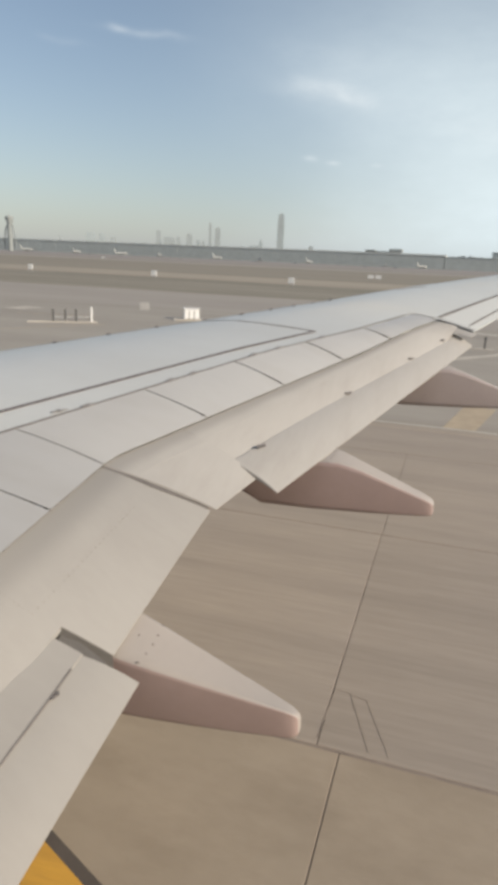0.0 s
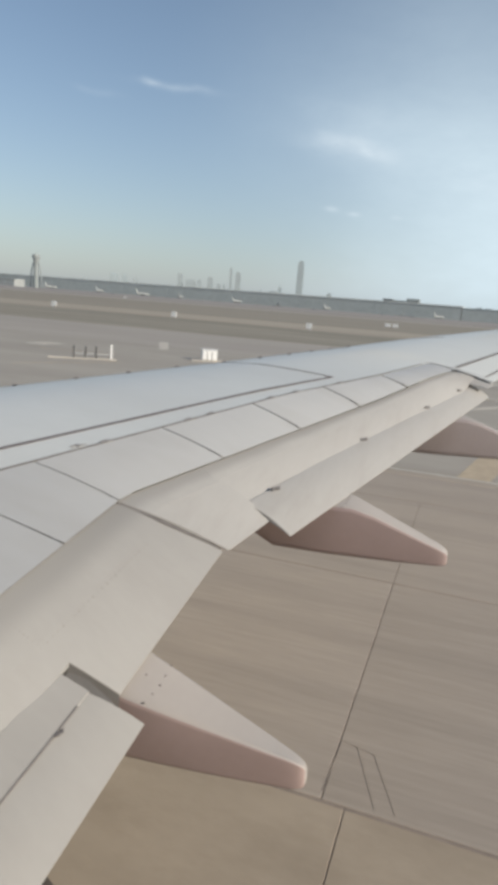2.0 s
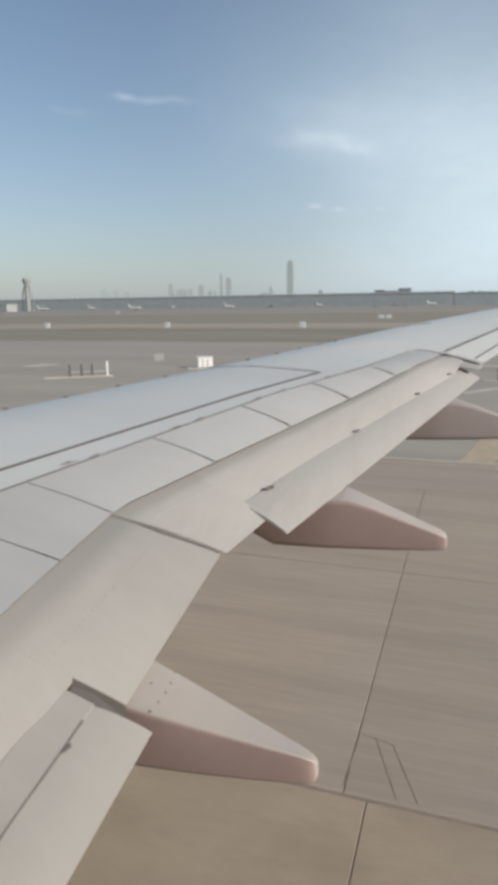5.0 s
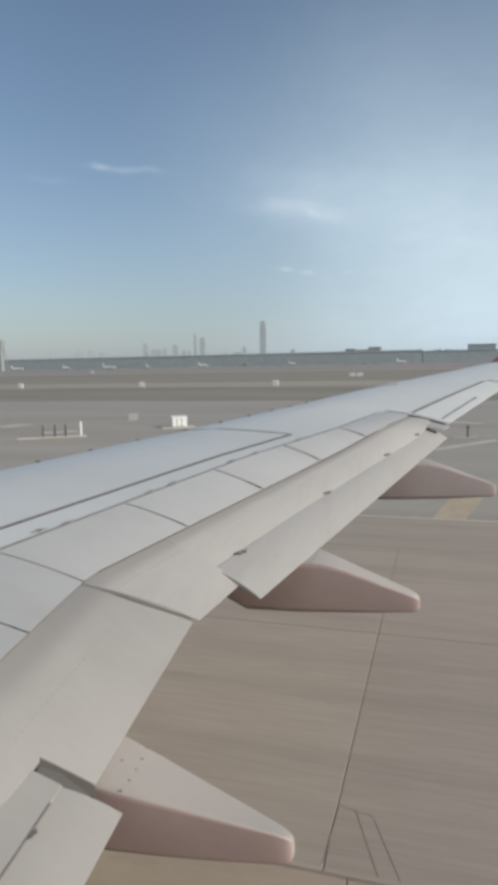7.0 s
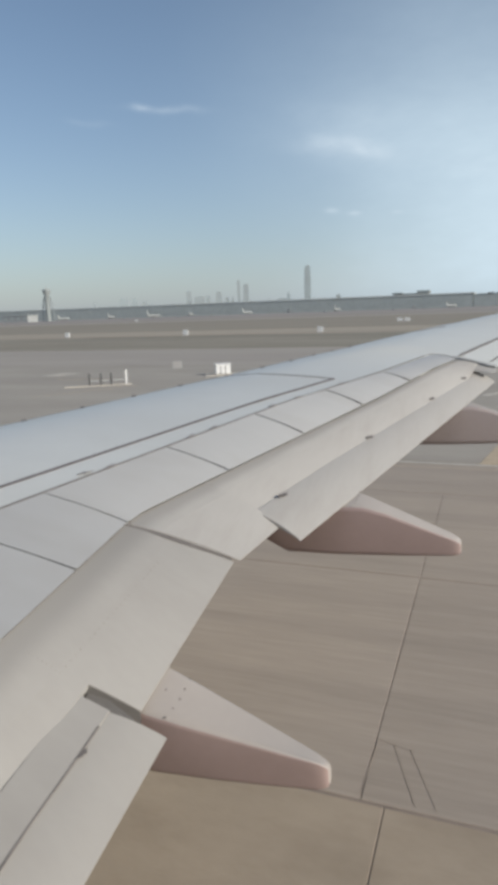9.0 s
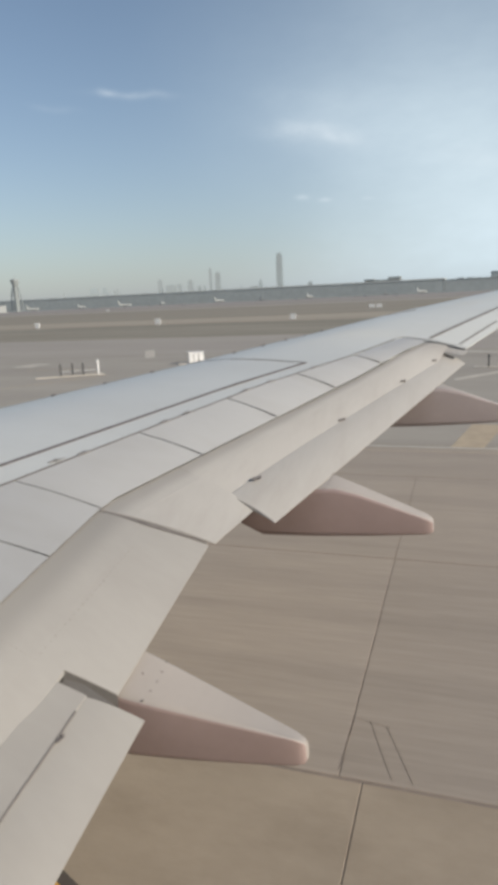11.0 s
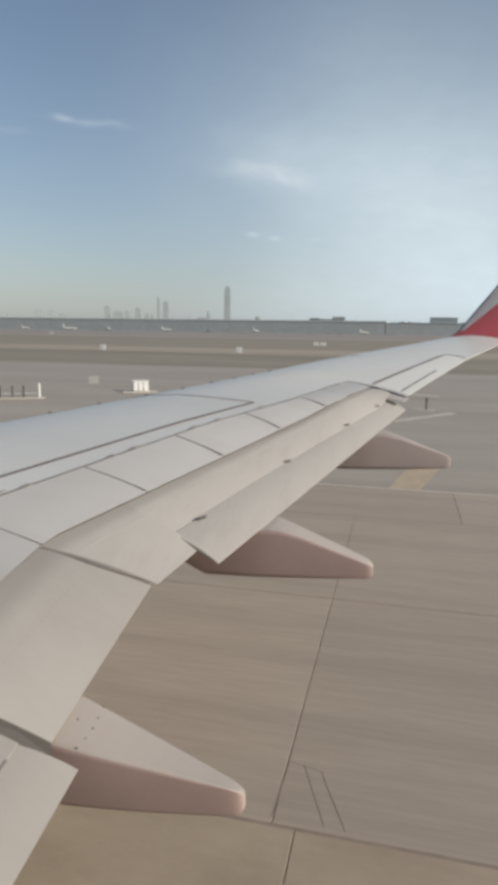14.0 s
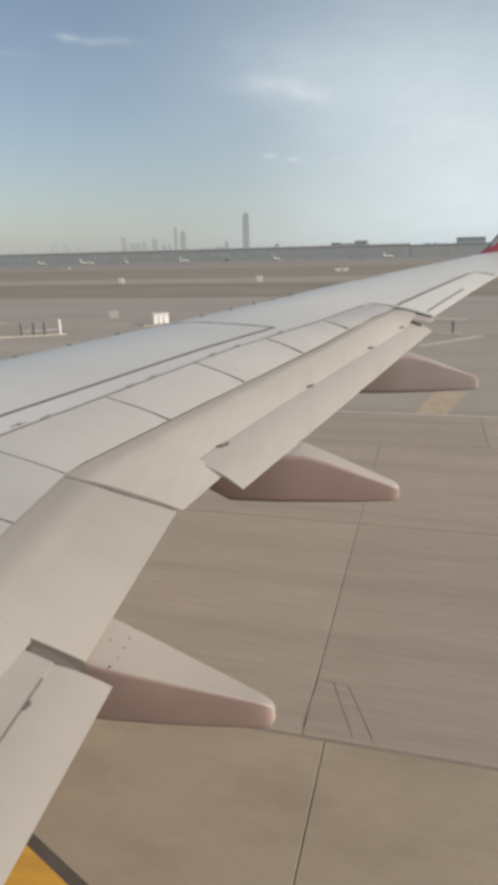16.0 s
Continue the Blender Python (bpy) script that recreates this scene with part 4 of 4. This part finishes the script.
# ---- trees behind the cargo building ----
def tree(x, y, h, seed):
    rnd = random.Random(seed)
    e = empty("tree", "tree behind the cargo building, haze put into its pale leaf colour", "tree", Matrix.Translation((x, y, -0.05)), group="tree belt")
    bm = bmesh.new()
    add_tube(bm, (0, 0, 0), (0, 0, h * 0.5), h * 0.035, h * 0.02, 6)
    for k in range(4):
        a = rnd.uniform(0, 6.3)
        add_tube(bm, (0, 0, h * 0.4), (math.cos(a) * h * 0.25, math.sin(a) * h * 0.25, h * 0.7), h * 0.016, h * 0.006, 5)
    part("trunk", bm, BARK, e)
    bm = bmesh.new()
    for k in range(170):
        a, r = rnd.uniform(0, 6.3), rnd.random() ** 0.5 * h * 0.52
        z = h * rnd.uniform(0.1, 0.95) - r * 0.15
        s = h * rnd.uniform(0.06, 0.12)
        bmesh.ops.create_icosphere(bm, subdivisions=1, radius=s, matrix=Matrix.LocRotScale((math.cos(a) * r, math.sin(a) * r, z), Euler((a, r, z)), (1, 1, rnd.uniform(0.5, 0.9))))
    for v in bm.verts:
        v.co += Vector((noise.noise(v.co * 1.3), noise.noise(v.co * 1.3 + Vector((5, 0, 0))), noise.noise(v.co * 1.3 + Vector((0, 5, 0))))) * h * 0.05
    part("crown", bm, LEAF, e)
    return e


kinds = [tree(*at(-1.2, 1560), 29.0, 1), tree(*at(-0.6, 1570), 31.0, 2), tree(*at(-0.1, 1580), 33.0, 3), tree(*at(0.5, 1560), 30.0, 4)]
rt = random.Random(5)
az = 0.8
while az < 14:
    d = rt.uniform(1550, 1600)
    src = rt.choice(kinds)
    x, y = at(az, d)
    copy_thing(src, Matrix.Translation((x, y, -0.05)) @ pose(0, 0, 0, 0, 0, rt.uniform(0, 360)))
    az += rt.uniform(0.25, 0.5)


# ---- parked vehicles and jets near the terminal ----
def van(x, y, seed, white=True):
    e = empty("parked_van", "white airport van parked by the terminal", "van", Matrix.Translation((x, y, -0.02)) @ pose(0, 0, 0, 0, 0, random.Random(seed).uniform(-15, 15)), group="apron vehicles")
    bm = bmesh.new()
    add_box(bm, -2.4, 1.5, -1, 1, 0.45, 2.5)
    add_box(bm, 1.5, 2.6, -0.95, 0.95, 0.45, 1.5)
    bmesh.ops.bevel(bm, geom=bm.edges[:], offset=0.12, segments=2, affect="EDGES")
    part("body", bm, PALE_WALL, e)
    part("windscreen", box(1.45, 1.56, -0.85, 0.85, 1.55, 2.3), GLASS_HAZED, e)
    for sx in (-1.6, 1.7):
        for sy in (-0.95, 0.95):
            part("wheel", tube((sx, sy - 0.12, 0.4), (sx, sy + 0.12, 0.4), 0.4, n=12), TYRE, e)
    return e


v0 = van(-606, 1000, 1)
for x, y in ((-540, 1080), (-430, 980), (-350, 1120), (-250, 1010), (-150, 1060), (-90, 930)):
    copy_thing(v0, Matrix.Translation((x, y, -0.02)) @ pose(0, 0, 0, 0, 0, (x * 37) % 50 - 25))


def jet(x, y, rz, s=0.8):
    e = empty("parked_jet", "white passenger jet parked at the terminal", "airliner", Matrix.Translation((x, y, 0)) @ pose(0, 0, 0, 0, 0, rz), group="parked jets")
    prof = [(-13, 0.3, 3.9), (-11, 0.9, 3.7), (-7, 1.5, 3.4), (8, 1.6, 3.3), (11.5, 1.3, 3.2), (13.2, 0.7, 3.0), (13.8, 0.15, 2.9)]
    bm = bmesh.new()
    loft(bm, [[(px * s, r * s * math.cos(a), (z + r * math.sin(a)) * s) for a in [2 * math.pi * k / 14 for k in range(14)]] for px, r, z in prof])
    part("body", bm, PALE_WALL, e, smooth=40)
    bm = bmesh.new()
    loft(bm, [[(px * s, yy * s, z * s) for px, yy, z in ring] for ring in ([(-8.5, 0.15, 4.6), (-12.3, 0.1, 4.6), (-12.3, -0.1, 4.6), (-8.5, -0.15, 4.6)], [(-12, 0.08, 9.2), (-13.8, 0.05, 9.2), (-13.8, -0.05, 9.2), (-12, -0.08, 9.2)])])
    part("fin", bm, PALE_WALL, e)
    for sy in (-1, 1):
        bm = bmesh.new()
        loft(bm, [[(px * s, yy * s * sy, z * s) for px, yy, z in ring] for ring in ([(3, 1.2, 2.6), (-2.5, 1.2, 2.6), (-2.5, 1.2, 2.3), (3, 1.2, 2.3)], [(-2.6, 13, 3.7), (-4, 13, 3.7), (-4, 13, 3.62), (-2.6, 13, 3.62)])])
        part("wing", bm, PALE_WALL, e)
        part("engine", tube((3.4 * s, 4.6 * s * sy, 1.6 * s), (0.2 * s, 4.6 * s * sy, 1.6 * s), 0.75 * s, 0.55 * s, 12), PALE_WALL, e, smooth=40)
        part("main_gear", tube((-0.8 * s, 2.2 * s * sy, 0), (-0.8 * s, 2.2 * s * sy, 2.4 * s), 0.3 * s, 0.2 * s, 8), DARK_STEEL, e)
    part("nose_gear", tube((10 * s, 0, 0), (10 * s, 0, 2.2 * s), 0.25 * s, 0.18 * s, 8), DARK_STEEL, e)
    return e


# nose-in along the terminal, each turned a little differently
j0 = jet(*at(-3.4, 1360), 62, 1.4)
for az, d, r in ((-6.4, 1390, 96), (-12.8, 1380, 84), (-17.0, 1390, 112), (-20.6, 1400, 78), (-25.5, 1420, 104), (-28.7, 1440, 70), (-32.3, 1480, 98), (-36.2, 1500, 82)):
    copy_thing(j0, Matrix.Translation((*at(az, d), 0)) @ pose(0, 0, 0, 0, 0, r))


# ---- airfield boxes, posts, signs and lights ----
def marker_sign(x, y, w=1.6, pairs=1):
    e = empty("airfield_sign", "small white airfield marker board in the verge", "sign", Matrix.Translation((x, y, -0.035)), group="airfield signs")
    for k in range(pairs):
        o = k * (w + 0.5)
        part("board", box(o, o + w, -0.1, 0.1, 0.35, 1.25, bevel=0.02), WHITE, e)
        for sx in (0.2, w - 0.2):
            part("post", tube((o + sx, 0, 0), (o + sx, 0, 0.4), 0.05, n=8), METAL, e)
    return e


for sx in (-79.5, -53.5, -28.0, -2.5):
    marker_sign(sx, 109, 1.0)
marker_sign(-24.5, 181, 1.5, 2)
marker_sign(-250, 428, 2.6)

# equipment cabinet on a pale slab beside the runway
cab = empty("equipment_cabinet", "white equipment cabinet with dark gaps between its doors", "cabinet", Matrix.Translation((-16.4, 39.4, -0.03)) @ pose(0, 0, 0, 0, 0, 30) @ Matrix.Scale(0.78, 4))
part("plinth", box(-1.5, 1.3, -0.6, 0.6, 0, 0.07, bevel=0.01), WORN_WHITE, cab, "pale concrete plinth")
part("body", box(-0.62, 0.62, -0.3, 0.3, 0.1, 0.92, bevel=0.02), WHITE, cab)
part("lid", box(-0.68, 0.68, -0.36, 0.36, 0.92, 0.98, bevel=0.01), WHITE, cab)
for k in range(3):
    part("cabinet_door", box(-0.58 + k * 0.4, -0.24 + k * 0.4, -0.325, -0.3, 0.16, 0.86, bevel=0.008), WHITE, cab)
for x in (-0.21, 0.19):
    part("door_gap", box(x - 0.045, x + 0.045, -0.318, -0.3, 0.1, 0.8), DARK_STEEL, cab)

# row of approach light posts on a kerb
row = empty("light_post_row", "row of dark and white light posts on a pale kerb", "light posts", Matrix.Translation((-22.0, 32.5, -0.03)) @ pose(0, 0, 0, 0, 0, 34))
part("kerb", box(-1.5, 2.4, -0.2, 0.2, 0, 0.06, bevel=0.01), WORN_WHITE, row, "pale concrete kerb")
for k, x in enumerate((-0.05, 0.62, 1.22)):
    part("post", box(x - 0.05, x + 0.05, -0.05, 0.05, 0.05, 0.75, bevel=0.01), DARK_STEEL, row)
part("lamp_post", box(2.05, 2.15, -0.06, 0.06, 0.05, 0.88, bevel=0.01), WHITE, row, "white lamp post")
part("rail", box(-0.05, 2.1, 0.07, 0.1, 0.28, 0.33), METAL, row)


# low taxiway light on a pale base
light = empty("taxiway_light", "low dark taxiway light on a pale concrete base", "light", Matrix.Translation((1.5, 35.4, -0.03)))
part("base_slab", box(-0.75, 0.45, -0.2, 0.2, 0, 0.05, bevel=0.01), WORN_WHITE, light, "pale concrete base")
part("post", tube((0, 0, 0.04), (0, 0, 0.5), 0.045, n=10), DARK_STEEL, light)
part("lamp_head", tube((0, 0, 0.5), (0, 0, 0.66), 0.075, 0.055, n=12), DARK_STEEL, light)


# ---- markings ----
def marking(name, pts, z, mat, label, category="marking", thick=0.004):
    bm = bmesh.new()
    a = [bm.verts.new((x, y, z)) for x, y in pts]
    b = [bm.verts.new((x, y, z - thick)) for x, y in pts]
    n = len(pts)
    bm.faces.new(a)
    bm.faces.new(b[::-1])
    for i in range(n):
        bm.faces.new((a[i], b[i], b[(i + 1) % n], a[(i + 1) % n]))
    return tagged(finish(bm, name, mat), label, category, kind="structure")


marking("yellow_marking", [(0.0, 17.0), (0.8, 17.0), (1.45, 20.1), (0.55, 20.1)], -0.022, PALE_YELLOW, "worn yellow painted patch on asphalt")
strip("edge_line", 16.78, 16.90, 0.002, WORN_WHITE, "thin pale worn edge line", "edge line", x0=-60, x1=60, n=20, wob=0.02)
strip("edge_line", 16.35, 16.41, 0.002, PALE_YELLOW, "thin yellow worn edge line", "edge line", x0=-60, x1=60, n=20, wob=0.02)
marking("taxi_line", [(-0.2, 30.7), (0.0, 30.3), (3.0, 34.4), (2.7, 34.9)], -0.022, WORN_WHITE, "pale worn taxi line on asphalt")
marking("taxi_line", [(0.6, 45.2), (0.6, 44.4), (2.6, 43.2), (2.6, 44.0)], -0.022, WORN_WHITE, "pale worn taxi line on asphalt")
marking("runway_marking", [(-22.4, 43.9), (-21.9, 44.5), (-25.35, 51.4), (-25.9, 50.7)], -0.012, WORN_WHITE, "pale worn marking at the runway edge")
marking("runway_marking", [(-29.8, 38.0), (-28.2, 38.0), (-28.2, 40.4), (-29.8, 40.4)], -0.012, WORN_WHITE, "pale worn marking at the runway edge")

for pts in ([(-27.0, 36.0), (-24.4, 36.5), (-21.9, 36.8)], [(-22.3, 27.6), (-21.3, 29.6), (-20.3, 31.4), (-19.2, 33.2)]):
    low = [(x, y - 0.16) for x, y in pts]
    marking("taxi_line", pts[::-1] + low, -0.022, PALE_YELLOW, "thin worn pale yellow taxi line on asphalt")

# ---- concrete slabs of the taxiway ----
pave = tagged(sheet("pavement", -60, 60, -12, 16.95, -0.006, JOINT, "tan concrete taxiway slabs with dark joints", "pavement", depth=0.02), kind="structure")
GAP = 0.006
ROWS = [(-9.36, -4.68, 0.9), (-4.68, 0.0, -0.3), (0.0, 4.70, -0.45), (4.70, 9.40, -0.65), (9.40, 14.0, -0.65), (14.0, 16.95, 1.6)]
LEN = 4.75


def slab_mesh(w, d, mat):
    bm = bmesh.new()
    add_box(bm, GAP, w - GAP, 3.3 * GAP, d - 3.3 * GAP, -0.0055, 0)
    top = [e for e in bm.edges if all(v.co.z > -0.0001 for v in e.verts)]
    bmesh.ops.bevel(bm, geom=top, offset=0.003, segments=1, affect="EDGES")
    me = bpy.data.meshes.new("slab")
    bm.to_mesh(me)
    bm.free()
    me.materials.append(mat)
    return me


for y0, y1, off in ROWS:
    me = slab_mesh(LEN, y1 - y0, SMOOTH_CONCRETE if y0 < 4 else CONCRETE)
    for k in range(-9, 7):
        o = new("slab", me)
        o.parent = pave
        o.location = (off + k * LEN, y0, 0)
# yellow taxi line with dark edges
A, B = Vector((-4.6, 4.05)), Vector((-1.65, 2.722))
D = (B - A).normalized()
S = Vector((D.y, -D.x))
for w0, w1, mat, lab in ((-0.145, 0.145, YELLOW, "worn orange-yellow taxi line"), (-0.23, -0.145, BLACK_EDGE, "dark painted edge of the taxi line"), (0.145, 0.23, BLACK_EDGE, "dark painted edge of the taxi line")):
    marking("taxi_line", [tuple(A + S * w0), tuple(B + S * w0), tuple(B + S * w1), tuple(A + S * w1)], 0.004, mat, lab)
# sealed cracks in the slab beside the long joint
for p, q in (((-0.66, 4.80), (-0.63, 5.50)), ((-0.62, 5.51), (-0.30, 5.44)), ((-0.49, 5.50), (-0.22, 4.78)), ((-0.33, 5.45), (-0.05, 4.78))):
    p, q = Vector(p), Vector(q)
    d = (q - p).normalized()
    w = Vector((d.y, -d.x)) * 0.0035
    marking("sealed_crack", [tuple(p + w), tuple(q + w), tuple(q - w), tuple(p - w)], 0.003, OLD_SEAL, "thin dark sealant line over a slab crack", "crack")
